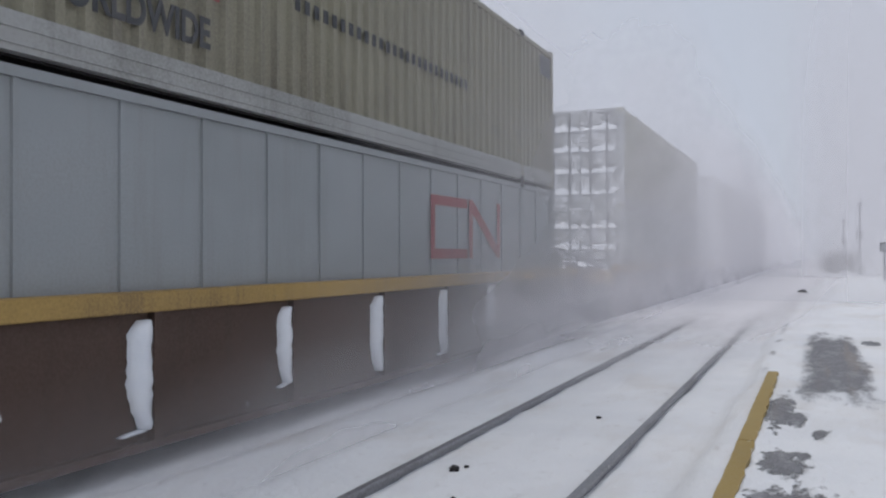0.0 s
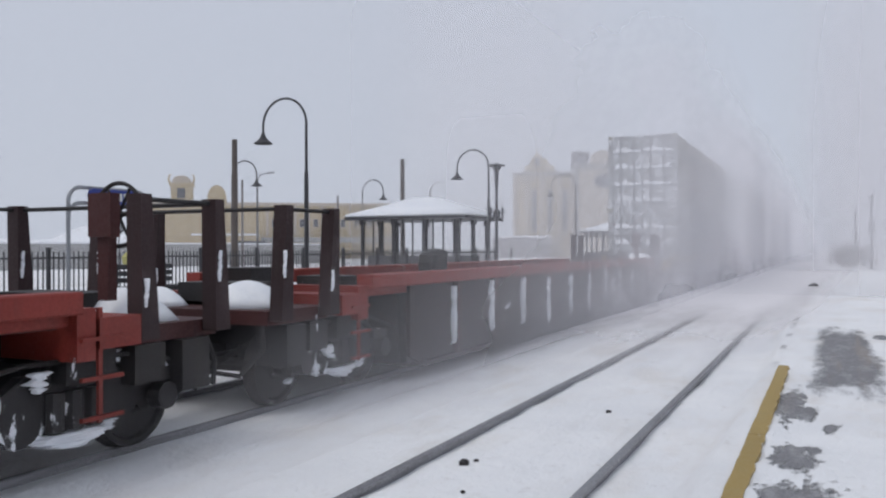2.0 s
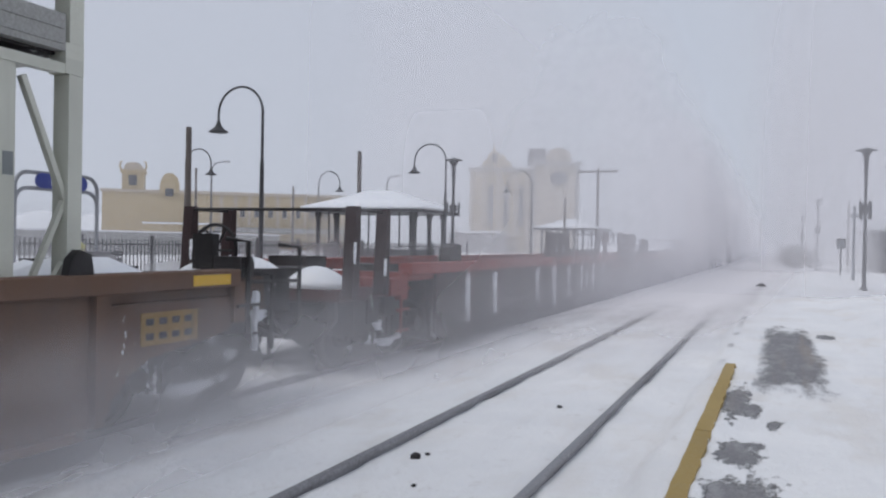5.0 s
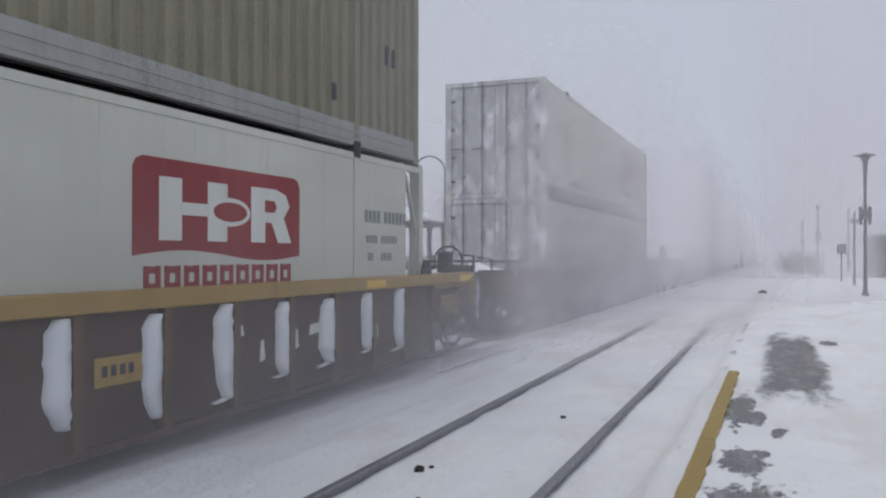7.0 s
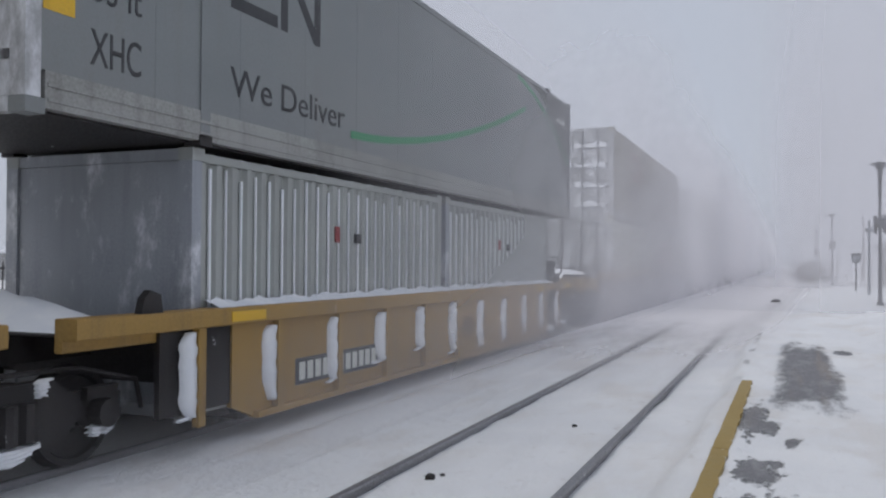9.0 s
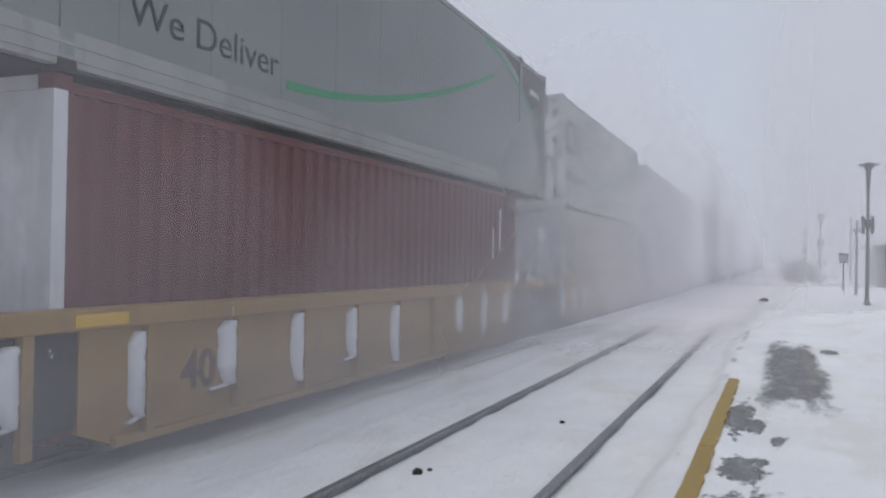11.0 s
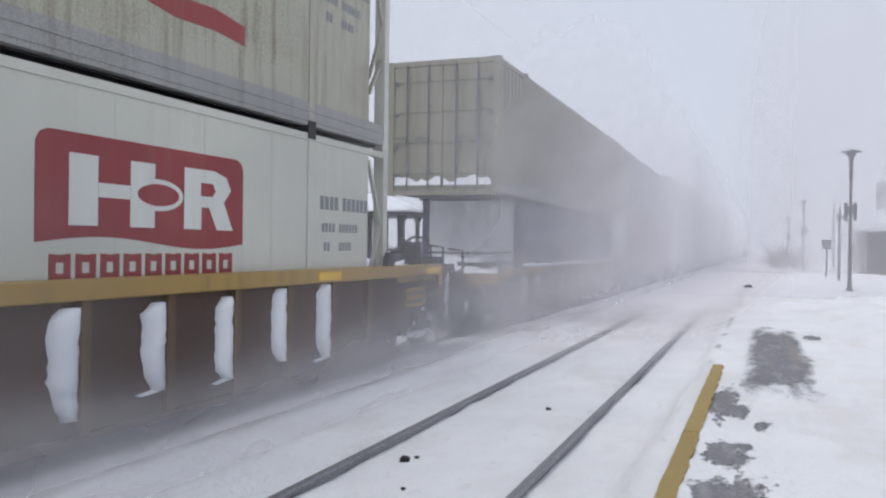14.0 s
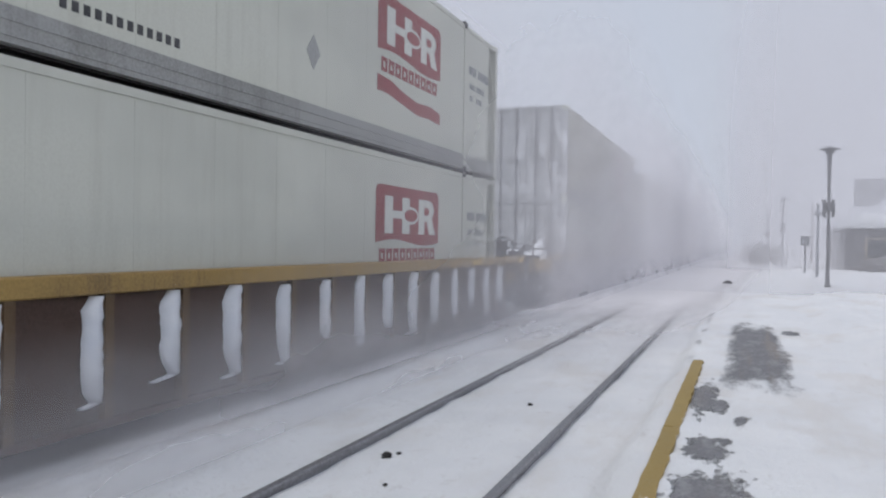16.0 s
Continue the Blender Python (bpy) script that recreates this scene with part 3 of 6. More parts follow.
            if posts:
                # tall stakes joined by a top bar round the end of the car
                for s in (-1, 1):
                    for q in (0.75, 1.65):
                        bm = bmesh.new()
                        y = d * (half + q)
                        slab(bm, [(y - 0.10, 1.0), (y + 0.10, 1.0), (y + 0.06 - 0.05 * d, 2.2), (y - 0.06 - 0.05 * d, 2.2)], *sorted((s * 1.22, s * 1.38)))
                        stake = part("stake", bm, M_STAKE, car)
                        bm = bmesh.new()
                        lump(bm, y - 0.05, 1.12 + 0.2 * q, 1.32 + 0.25 * q, 1.381 if s > 0 else -1.22, 0.045, 0.03, int(u) + int(q * 9), 0.6)
                        part("stake_snow", bm, M_SNOW, stake)
                    bm = bmesh.new()
                    tube(bm, [(s * 1.30, d * (half + 0.70), 2.16), (s * 1.30, d * (half + 1.66), 2.16)], 0.022, 6)
                    part("top_bar", bm, M_DARK, car)
                bm = bmesh.new()
                tube(bm, [(-1.30, d * (half + 1.62), 2.16), (1.30, d * (half + 1.62), 2.16)], 0.022, 6)
                part("top_bar", bm, M_DARK, car)
                simple("end_deck", M_CARRED, car, (-1.25, 1.40, *sorted((d * (half + 0.2), d * (half + 0.62))), 0.98, 1.22))
                simple("end_deck", M_REDPOST, car, (-1.2, 1.2, *sorted((d * (half + 0.63), d * (half + 1.75))), 0.95, 1.10))
                each("hanging_gear", M_DARK, car, (0.55, 1.25, *sorted((d * (half + 0.7), d * (half + 1.05))), 0.62, 0.946), (0.9, 1.3, *sorted((d * (half + 1.2), d * (half + 1.55))), 0.50, 0.946),
                     (-0.5, 0.5, *sorted((d * (half + 0.7), d * (half + 1.2))), 1.104, 1.36))
                bm = bmesh.new()
                tube(bm, [(1.1, d * (half + 1.7), 0.98), (1.16, d * (half + 1.78), 0.7), (1.0, d * (half + 1.95), 0.45), (0.7, d * (half + 2.1), 0.5)], 0.028, 6)
                part("air_hose", bm, M_DARK, car)
                bm = bmesh.new()
                heap(bm, 0.55, d * (half + 1.25), 1.095, 0.55, 0.42, 0.30, int(u) + d)
                heap(bm, -0.6, d * (half + 1.4), 1.095, 0.4, 0.25, 0.22, int(u) - d)
                part("deck_snow", bm, M_SNOW, car, "snow heaped on the end deck", True)
            elif d < 0:
                bm = bmesh.new()
                y = -half - 0.1
                for s in (-1, 1):
                    tube(bm, [(s * 1.25, y, 1.1), (s * 1.25, y, 1.62), (s * 1.25, y + 0.6, 1.62)], 0.025, 6)
                tube(bm, [(-1.25, y, 1.60), (1.25, y, 1.60)], 0.022, 6)
                part("grab_iron", bm, M_DARK, car)
            if d > 0:
                brake_wheel(car, 0.75, half + (0.95 if posts else 0.45), 1.62 if not posts else 2.05, M_DARK if not posts else M_REDPOST)
            if not posts and not dark_end and d > 0:
                rig = simple("brake_rig", M_CARBROWN, car, (0.25, 1.2, half + 0.19, half + 0.78, 0.86, 1.34))
                each("valve_box", M_FRAME, rig, (0.45, 1.15, half + 0.79, half + 1.38, 0.92, 1.42), (-0.9, -0.3, half + 0.19, half + 0.5, 1.0, 1.42), (0.95, 1.30, half + 0.22, half + 0.45, 1.345, 1.56))
                bm = bmesh.new()
                for q, zt in ((0.30, 1.72), (0.75, 1.36), (1.30, 1.66)):
                    tube(bm, [(1.33, half + q, 0.55), (1.33, half + q, zt), (1.05, half + q, zt + 0.03)], 0.026, 6)
                tube(bm, [(1.33, half + 0.3, 1.30), (1.33, half + 1.3, 1.28)], 0.022, 6)
                tube(bm, [(1.2, half + 0.4, 0.98), (1.3, half + 0.8, 0.72), (1.2, half + 1.3, 0.60), (0.8, half + 1.6, 0.78)], 0.026, 6)
                part("pipe", bm, M_DARK, rig)
                bm = bmesh.new()
                lump(bm, half + 0.4, 0.55, 1.2, 1.34, 0.10, 0.06, int(u), 0.5)
                lump(bm, half + 0.62, 0.86, 0.98, 1.21, 0.32, 0.08, int(u) + 5, 0.5)
                heap(bm, 0.8, half + 1.08, 1.415, 0.34, 0.28, 0.13, int(u) + 2)
                heap(bm, 0.6, half + 0.5, 1.335, 0.40, 0.25, 0.16, int(u) + 3)
                part("rig_snow", bm, M_SNOW, rig)
            each("brake_gear", M_DARK, car, (0.2, 0.9, *sorted((d * (half - 0.7), d * (half - 0.2))), 1.162, 1.40), (-1.0, -0.3, *sorted((d * (half - 0.5), d * (half + 0.1))), 1.162, 1.50),
                 (1.0, 1.25, *sorted((d * (half + 0.02), d * (half + 0.5))), 0.72, 0.95))
        # snow that lies on the end of the car
        bm = bmesh.new()
        k = random.Random(int(u) + d)
        deep, tall = max(0.5, half - side - 0.25), (0.14 if posts else 0.32 if joined else 0.42)
        px_row, py_row = np.linspace(-1.18, 1.15, 9), np.linspace(0, deep, 7)
        g = [[bm.verts.new((px, d * (side + 0.15 + py), 1.163 + tall * max(0, math.sin(math.pi * i / 8) * math.sin(math.pi * j / 6)) ** 0.8 * k.uniform(0.75, 1.1))) for j, py in enumerate(py_row)] for i, px in enumerate(px_row)]
        for i in range(8):
            for j in range(6):
                bm.faces.new((g[i][j], g[i + 1][j], g[i + 1][j + 1], g[i][j + 1]))
        if u == -212.15 and d < 0:
            heap(bm, 0.70, -9.62, 1.15, 0.45, 0.56, 0.72, 4, (0.2, 0.5), 1.35)
        part("snow_drift", bm, M_SNOW, car, "snow drifted on the end platform", True)
        if not joined or d < 0:
            truck(car, d * truck_at)
    for y in (-half * 0.72, half * 0.62, half - 0.45) if fittings else ():
        simple("reflector", M_REFLECT, car, (1.452, 1.458, y - 0.28, y + 0.28, top - 0.14, top - 0.04))
    # container guides on the sill
    for y in (-side - 0.2, side - 0.4) if fittings else ():
        bm = bmesh.new()
        slab(bm, [(y - 0.13, top + 0.002), (y + 0.13, top + 0.002), (y + 0.10, top + 0.16), (y - 0.02, top + 0.20), (y - 0.10, top + 0.13)], 1.36, 1.44)
        part("container_guide", bm, M_DARK, car)
    if number:
        lettering("size_mark", number, 0.48, M_SIZEMARK, car, num_y, 0.49, 1.363, 0.50, 0.014)
    if mark_y is not None:
        plate = simple("mark_plate", M_LOGO_DARK, car, (1.3605, 1.3635, mark_y, mark_y + 2.0, 0.36, 0.66))
        each("car_marking", M_LOGO_WHITE, plate, *[(1.364, 1.367, mark_y + 0.08 + i * 0.17 + (0.2 if i > 3 else 0), mark_y + 0.20 + i * 0.17 + (0.2 if i > 3 else 0), 0.41, 0.61) for i in range(10)])
    on_train(car, u)
    return car


def wall_profile(bm, x, out, y0, y1, z0, z1, style, rib=0.28):
    """A container side from z0 to z1: corrugated, panelled with seams, or smooth."""
    pts = []
    if style == "corrugated":
        n = max(1, round((y1 - y0) / rib))
        p = (y1 - y0) / n
        for i in range(n):
            y = y0 + i * p
            pts += [(y, 0.0), (y + p * 0.28, 0.0), (y + p * 0.44, -0.048), (y + p * 0.80, -0.048), (y + p * 0.96, 0.0)]
        pts.append((y1, 0.0))
    elif style == "panel":
        n = max(1, round((y1 - y0) / 0.98))
        p = (y1 - y0) / n
        for i in range(n):
            y = y0 + i * p
            pts += [(y, 0.0), (y + 0.05, 0.0), (y + 0.055, -0.022), (y + p - 0.006, -0.022)]
        pts.append((y1, 0.0))
    else:
        n = max(1, round((y1 - y0) / 1.2))
        p = (y1 - y0) / n
        for i in range(n):
            y = y0 + i * p
            pts += [(y, 0.0), (y + p - 0.012, 0.0), (y + p - 0.008, -0.003)]
        pts.append((y1, 0.0))
    lo = [bm.verts.new((x + out * d, y, z0)) for y, d in pts]
    hi = [bm.verts.new((x + out * d, y, z1)) for y, d in pts]
    for i in range(len(pts) - 1):
        bm.faces.new((lo[i], lo[i + 1], hi[i + 1], hi[i]))


def container(u, z, length, skin, style, label, ends=None, doors=None, nose=0.0, strips=False, rib=0.28, frosted=False, height=2.9, group="containers on the train"):
    """A box: side walls, rails, posts, castings, roof, front wall and double doors at its rear end."""
    c = tagged(new("shipping_container"), label, "container", group)
    hw, hl, h = (1.295 if length > 15 else 1.22), length / 2, height
    ends = ends or skin
    foot = 0.16 if length < 15 else 0.34
    # pale and cream boxes get the rime with shade in its colour
    rime = M_SHADED_RIME if skin in (M_PALE, M_CREAM) else M_FROST
    rear = rime if frosted else ends if doors else M_DOOR
    for s in (-1, 1):
        bm = bmesh.new()
        wall_profile(bm, s * (hw - 0.012), s, -hl + 0.14, hl - 0.14 - nose, foot, h - 0.13, style, rib)
        part("side_wall", bm, skin, c)
        simple("bottom_rail", skin if length < 15 else M_DIRTRAIL, c, (*sorted((s * (hw - 0.10), s * hw)), -hl + 0.18, hl - 0.18, 0.05, foot - 0.004),
               *([(*sorted((s * (hw - 0.001), s * (hw + 0.012))), -hl + 0.2, hl - 0.2, q, q + 0.03) for q in (0.10, 0.215)] if length > 15 else []))
        simple("top_rail", skin, c, (*sorted((s * (hw - 0.08), s * hw)), -hl + 0.18, hl - 0.18, h - 0.128, h - 0.045))
        for y in (-hl + 0.07, hl - 0.07):
            simple("corner_post", rear if y < 0 and skin is not M_BLUE else ends, c, (*sorted((s * (hw - 0.16), s * hw)), y - 0.07, y + 0.07, 0.122, h - 0.122))
        if length > 15:
            for y in (-6.05, 6.05):
                simple("intermediate_post", skin, c, (*sorted((s * (hw - 0.10), s * (hw + 0.004))), y - 0.07, y + 0.07, 0.112, h - 0.13))
                each("lifting_casting", M_DARK, c, (*sorted((s * (hw - 0.17), s * (hw + 0.012))), y - 0.09, y + 0.09, h - 0.108, h + 0.004),
                       (*sorted((s * (hw - 0.17), s * (hw + 0.012))), y - 0.09, y + 0.09, 0.0, 0.11))
        for y in (-hl + 0.09, hl - 0.09):
            each("corner_casting", ends, c, (*sorted((s * (hw - 0.17), s * (hw + 0.003))), y - 0.09, y + 0.09, h - 0.12, h),
                   (*sorted((s * (hw - 0.17), s * (hw + 0.003))), y - 0.09, y + 0.09, 0.0, 0.12))
    bm = bmesh.new()
    n = 24
    prof = [(-hl + 0.15 + i * (length - 0.3) / n, (0.0 if i % 2 else -0.02)) for i in range(n + 1)]
    for (ya, za), (yb, zb) in zip(prof, prof[1:]):
        bm.faces.new([bm.verts.new(p) for p in ((-hw + 0.085, ya, h - 0.02 + za), (hw - 0.085, ya, h - 0.02 + za), (hw - 0.085, yb, h - 0.02 + zb), (-hw + 0.085, yb, h - 0.02 + zb))])
    part("roof", bm, M_SNOW if frosted else skin, c)
    simple("underframe", M_DARK, c, (-hw + 0.11, hw - 0.11, -hl + 0.1, hl - 0.1, 0.03, 0.15))
    yf = hl - 0.02 - nose
    bm = bmesh.new()
    box(bm, -hw + 0.17, hw - 0.17, yf - 0.05, yf - 0.01, 0.125, h - 0.115)
    part("front_wall", bm, ends, c)
    if nose:
        # open frame at the nose with braces, and the cooling unit inside it
        for s in (-1, 1):
            bm = bmesh.new()
            tube(bm, [(s * (hw - 0.06), hl - nose - 0.05, h - 0.2), (s * (hw - 0.06), hl - 0.12, h * 0.62)], 0.035, 4)
            tube(bm, [(s * (hw - 0.06), hl - nose - 0.05, 0.75), (s * (hw - 0.06), hl - 0.12, 1.3)], 0.035, 4)
            tube(bm, [(s * (hw - 0.06), hl - nose - 0.05, h * 0.33), (s * (hw - 0.06), hl - 0.12, h * 0.62)], 0.03, 4)
            part("nose_brace", bm, skin, c)
        simple("cooling_unit", M_DARK, c, (-0.8, 0.8, yf - 0.005, yf + nose * 0.6, 0.5, 1.25), label="dark cooling unit in the nose frame")
    each("end_header", rear, c, (-hw + 0.175, hw - 0.175, -hl + 0.01, -hl + 0.10, h - 0.115, h - 0.005), (-hw + 0.175, hw - 0.175, -hl + 0.01, -hl + 0.10, 0.01, 0.13))
    if frosted:
        # a plain end covered with rime, white or in the shaded tone
        bm = bmesh.new()
        box(bm, -hw + 0.165, hw - 0.165, -hl + 0.03, -hl + 0.075, 0.135, h - 0.12)
        part("end_wall", bm, rime, c, "rime-covered end wall")
    for s in (-1, 1) if not frosted else ():
        x0, x1 = sorted((s * 0.008, s * (hw - 0.165)))
        bm = bmesh.new()
        ribbed = style != "smooth"
        zz = np.linspace(0.14, h - 0.125, 9 if ribbed else 2)
        for i in range(len(zz) - 1):
            box(bm, x0, x1, -hl + (0.02 if i % 2 else 0.04), -hl + 0.075, zz[i], zz[i + 1] - 0.002)
        door = part("door", bm, doors or M_DOOR, c)
        for q in (0.28, 0.72):
            x = s * q * (hw - 0.17)
            bm = bmesh.new()
            tube(bm, [(x, -hl - 0.02, 0.10), (x, -hl - 0.02, h - 0.08)], 0.018, 6)
            for zb in (0.5, 1.15, 1.9, 2.5):
                box(bm, x - 0.035, x + 0.035, -hl - 0.03, -hl + 0.016, zb, zb + 0.04)
            box(bm, *sorted((x, x + s * 0.28)), -hl - 0.035, -hl - 0.012, 1.22, 1.25)
            part("lock_rod", bm, M_ROD, door)
        for zb in (0.4, 1.0, 1.7, 2.4):
            simple("hinge", M_ROD, door, (*sorted((s * (hw - 0.26), s * (hw - 0.165))), -hl - 0.01, -hl + 0.018, zb, zb + 0.07))
        if ribbed:
            k = random.Random(int(u * 3) + s)
            for zb in (0.22,) if doors else (0.40, 1.02, 1.66, 2.28):
                bm = bmesh.new()
                n = 12
                ph = k.uniform(0, 6)
                tops = [0.14 + 0.05 * math.sin(i * 0.55 + ph) + 0.03 * math.sin(i * 1.7 + ph * 2) + k.uniform(-0.015, 0.015) for i in range(n + 1)]
                lo = [bm.verts.new((x0 + 0.03 + (x1 - x0 - 0.06) * i / n, -hl - 0.004, zb + k.uniform(-0.01, 0.01))) for i in range(n + 1)]
                hi = [bm.verts.new((x0 + 0.03 + (x1 - x0 - 0.06) * i / n, -hl + 0.018, zb + tops[i])) for i in range(n + 1)]
                bk = [bm.verts.new((x0 + 0.03 + (x1 - x0 - 0.06) * i / n, -hl + 0.04, zb - 0.01)) for i in range(n + 1)]
                for i in range(n):
                    bm.faces.new((lo[i], lo[i + 1], hi[i + 1], hi[i]))
                    bm.faces.new((hi[i], hi[i + 1], bk[i + 1], bk[i]))
                    bm.faces.new((bk[i], bk[i + 1], lo[i + 1], lo[i]))
                part("snow_ledge", bm, M_SNOW, door, "snow caught on a door rib")
    if strips:
        # snow that packs the grooves of the side
        y0, y1 = -hl + 0.14, hl - 0.14 - nose
        n = max(1, round((y1 - y0) / rib))
        p = (y1 - y0) / n
        k = random.Random(int(u))
        bm = bmesh.new()
        for i in range(n):
            y, x = y0 + i * p + p * 0.66, hw - 0.047
            w, top = p * 0.055 * k.uniform(0.5, 1.2), h - k.uniform(0.14, 0.30)
            g = [(y - w, top), (y - w * k.uniform(0.6, 1.2), 1.6), (y - w * 1.2, 0.7), (y - w * 2.1, 0.16), (y + w * 2.1, 0.16), (y + w * 1.3, 0.7), (y + w * k.uniform(0.6, 1.2), 1.6), (y + w, top)]
            slab(bm, g, x, x + 0.022)
        part("groove_snow", bm, M_SNOW, c, "white snow packed in the side grooves")["kind"] = "stuff"
    on_train(c, u, z)
    return c, hw


LOW, HIGH = 0.23, 3.13


def bars(name, material, parent, x, y, z, widths, h, gap, tilt=0.0):
    bm = bmesh.new()
    for w in widths:
        box(bm, x, x + 0.004, y, y + w, z, z + h)
        y += w + gap
    return part(name, bm, material, parent)


def word_blocks(name, material, parent, x, y, z, sizes, gap, stroke, label=""):
    """A large word as a row of plain open blocks; sizes are (width, height)."""
    bm = bmesh.new()
    for w, h in sizes:
        box(bm, x, x + 0.004, y, y + stroke, z, z + h)
        box(bm, x, x + 0.004, y + w - stroke, y + w, z, z + h)
        for q in (0.0, h - stroke):
            box(bm, x, x + 0.0038, y + stroke + 0.001, y + w - stroke - 0.001, z + q, z + q + stroke * 0.9)
        y += w + gap
    return part(name, bm, material, parent, label)


def red_panel_logo(c, x, far):
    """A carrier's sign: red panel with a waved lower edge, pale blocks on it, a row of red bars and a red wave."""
    y0, y1 = far - 6.30, far - 3.60
    n = 20
    low = [(y0 + (y1 - y0) * i / n, 1.50 + 0.05 * math.sin(2 * math.pi * i / n)) for i in range(n + 1)]
    top = [(y1, 2.28), (y1 - 0.04, 2.35), (y1 - 0.12, 2.385), (y0 + 0.12, 2.385), (y0 + 0.04, 2.35), (y0, 2.28)]
    bm = bmesh.new()
    slab(bm, low + top, x, x + 0.004)
    panel = part("logo_panel", bm, M_LOGO_RED, c, "red panel with a waved edge")
    bm = bmesh.new()
    for a, b in ((0.33, 0.64), (1.02, 1.33)):
        box(bm, x + 0.0045, x + 0.008, y0 + a, y0 + b, 1.64, 2.22)
    box(bm, x + 0.0045, x + 0.008, y0 + 0.645, y0 + 1.015, 1.88, 2.0)
    slab(bm, [(y0 + 1.74, 1.64), (y0 + 2.0, 1.64), (y0 + 2.0, 1.86), (y0 + 2.12, 1.86), (y0 + 2.25, 1.64), (y0 + 2.52, 1.64), (y0 + 2.36, 1.92), (y0 + 2.48, 2.05), (y0 + 2.40, 2.18),
              (y0 + 2.2, 2.23), (y0 + 1.74, 2.23)], x + 0.0045, x + 0.008)
    part("logo_block", bm, M_LOGO_WHITE, panel, "pale blocks")
    bm = bmesh.new()
    slab(bm, [(y0 + 1.38 + 0.34 * math.cos(q), 1.94 + 0.145 * math.sin(q)) for q in (2 * math.pi * i / 20 for i in range(20))], x + 0.0085, x + 0.011)
    part("logo_oval", bm, M_LOGO_WHITE, panel)
    bm = bmesh.new()
    slab(bm, [(y0 + 1.38 + 0.28 * math.cos(q), 1.94 + 0.10 * math.sin(q)) for q in (2 * math.pi * i / 20 for i in range(20))], x + 0.0115, x + 0.014)
    part("logo_core", bm, M_LOGO_RED, panel)
    bm = bmesh.new()
    slab(bm, [(y0 + 1.99, 1.97), (y0 + 2.17, 1.97), (y0 + 2.22, 2.03), (y0 + 2.17, 2.10), (y0 + 1.99, 2.10)], x + 0.0085, x + 0.011)
    part("logo_counter", bm, M_LOGO_RED, panel)
    word_blocks("logo_bar", M_LOGO_RED, c, x, y0 + 0.14, 1.19, [(0.22, 0.22)] * 9, 0.05, 0.07)
    bm = bmesh.new()
    slab(bm, [(y0, 1.12), (y0 + 0.5, 1.10), (y0 + 1.0, 1.0), (y0 + 1.6, 0.93), (y0 + 2.2, 0.96), (y1, 0.90), (y1, 0.70), (y0 + 2.2, 0.74), (y0 + 1.6, 0.72), (y0 + 1.0, 0.80), (y0 + 0.4, 0.88), (y0, 0.88)], x, x + 0.004)
    part("logo_wave", bm, M_LOGO_RED, c, "red waved band")


def id_marks(c, x, y, z, material=M_LOGO_DARK, k=1.0):
    bars("marking", material, c, x, y, z, [0.09 * k] * 4, 0.17 * k, 0.035 * k)
    bars("marking", material, c, x, y + 0.60 * k, z, [0.09 * k] * 6, 0.17 * k, 0.035 * k)
    bars("marking", material, c, x, y + 0.05, z - 0.28 * k, [0.06 * k] * 4, 0.11 * k, 0.03)
    bars("marking", material, c, x, y + 0.5 * k, z - 0.28 * k, [0.06 * k] * 6, 0.11 * k, 0.03)
    bars("marking", material, c, x, y + 0.10, z - 0.52 * k, [0.06 * k] * 2, 0.11 * k, 0.03)
    bars("marking", material, c, x, y + 0.5 * k, z - 0.52 * k, [0.06 * k] * 4, 0.11 * k, 0.03)


def reefer(u, z, skin, label):
    c, hw = container(u, z, 16.5, skin, "smooth", label, nose=0.48, ends=M_WHITE)
    x = hw - 0.0115
    red_panel_logo(c, x, 8.25)
    id_marks(c, x, 6.30, 1.95, M_GREY)
    lettering("length_mark", "53'", 0.36, M_LOGO_DARK, c, -7.22, 1.65, x + 0.003, 0.40)
    bars("phone_bar", M_LOGO_DARK, c, x, -5.74, 0.48, [0.075] * 11, 0.11, 0.055)
    bars("address_bar", M_LOGO_DARK, c, x, -4.16, 0.45, [0.075] * 12, 0.09, 0.055)
    bm = bmesh.new()
    slab(bm, [(-0.18, 1.0), (0, 0.78), (0.18, 1.0), (0, 1.22)], x, x + 0.004)
    part("hazard_diamond", bm, M_DIRTRAIL, c)
    return c


def square_logo(c, x, y, z, w, h, t, material):
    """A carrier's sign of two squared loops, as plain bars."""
    bm = bmesh.new()
    m = y + w * 0.48
    n = t * 0.5
    for a in ((y, y + t, z, z + h), (y + t, m - 0.002, z, z + t), (y + t, m - 0.002, z + h - t, z + h), (m + n, m + n + t, z, z + h), (y + w - t, y + w, z, z + h)):
        box(bm, x, x + 0.004, *a)
    slab(bm, [(m + n + t, z + h), (m + n + t, z + h - t * 1.5), (y + w - t, z), (y + w - t, z + t * 1.5)], x, x + 0.004)
    return part("logo_loop", bm, material, c, "squared logo shape")


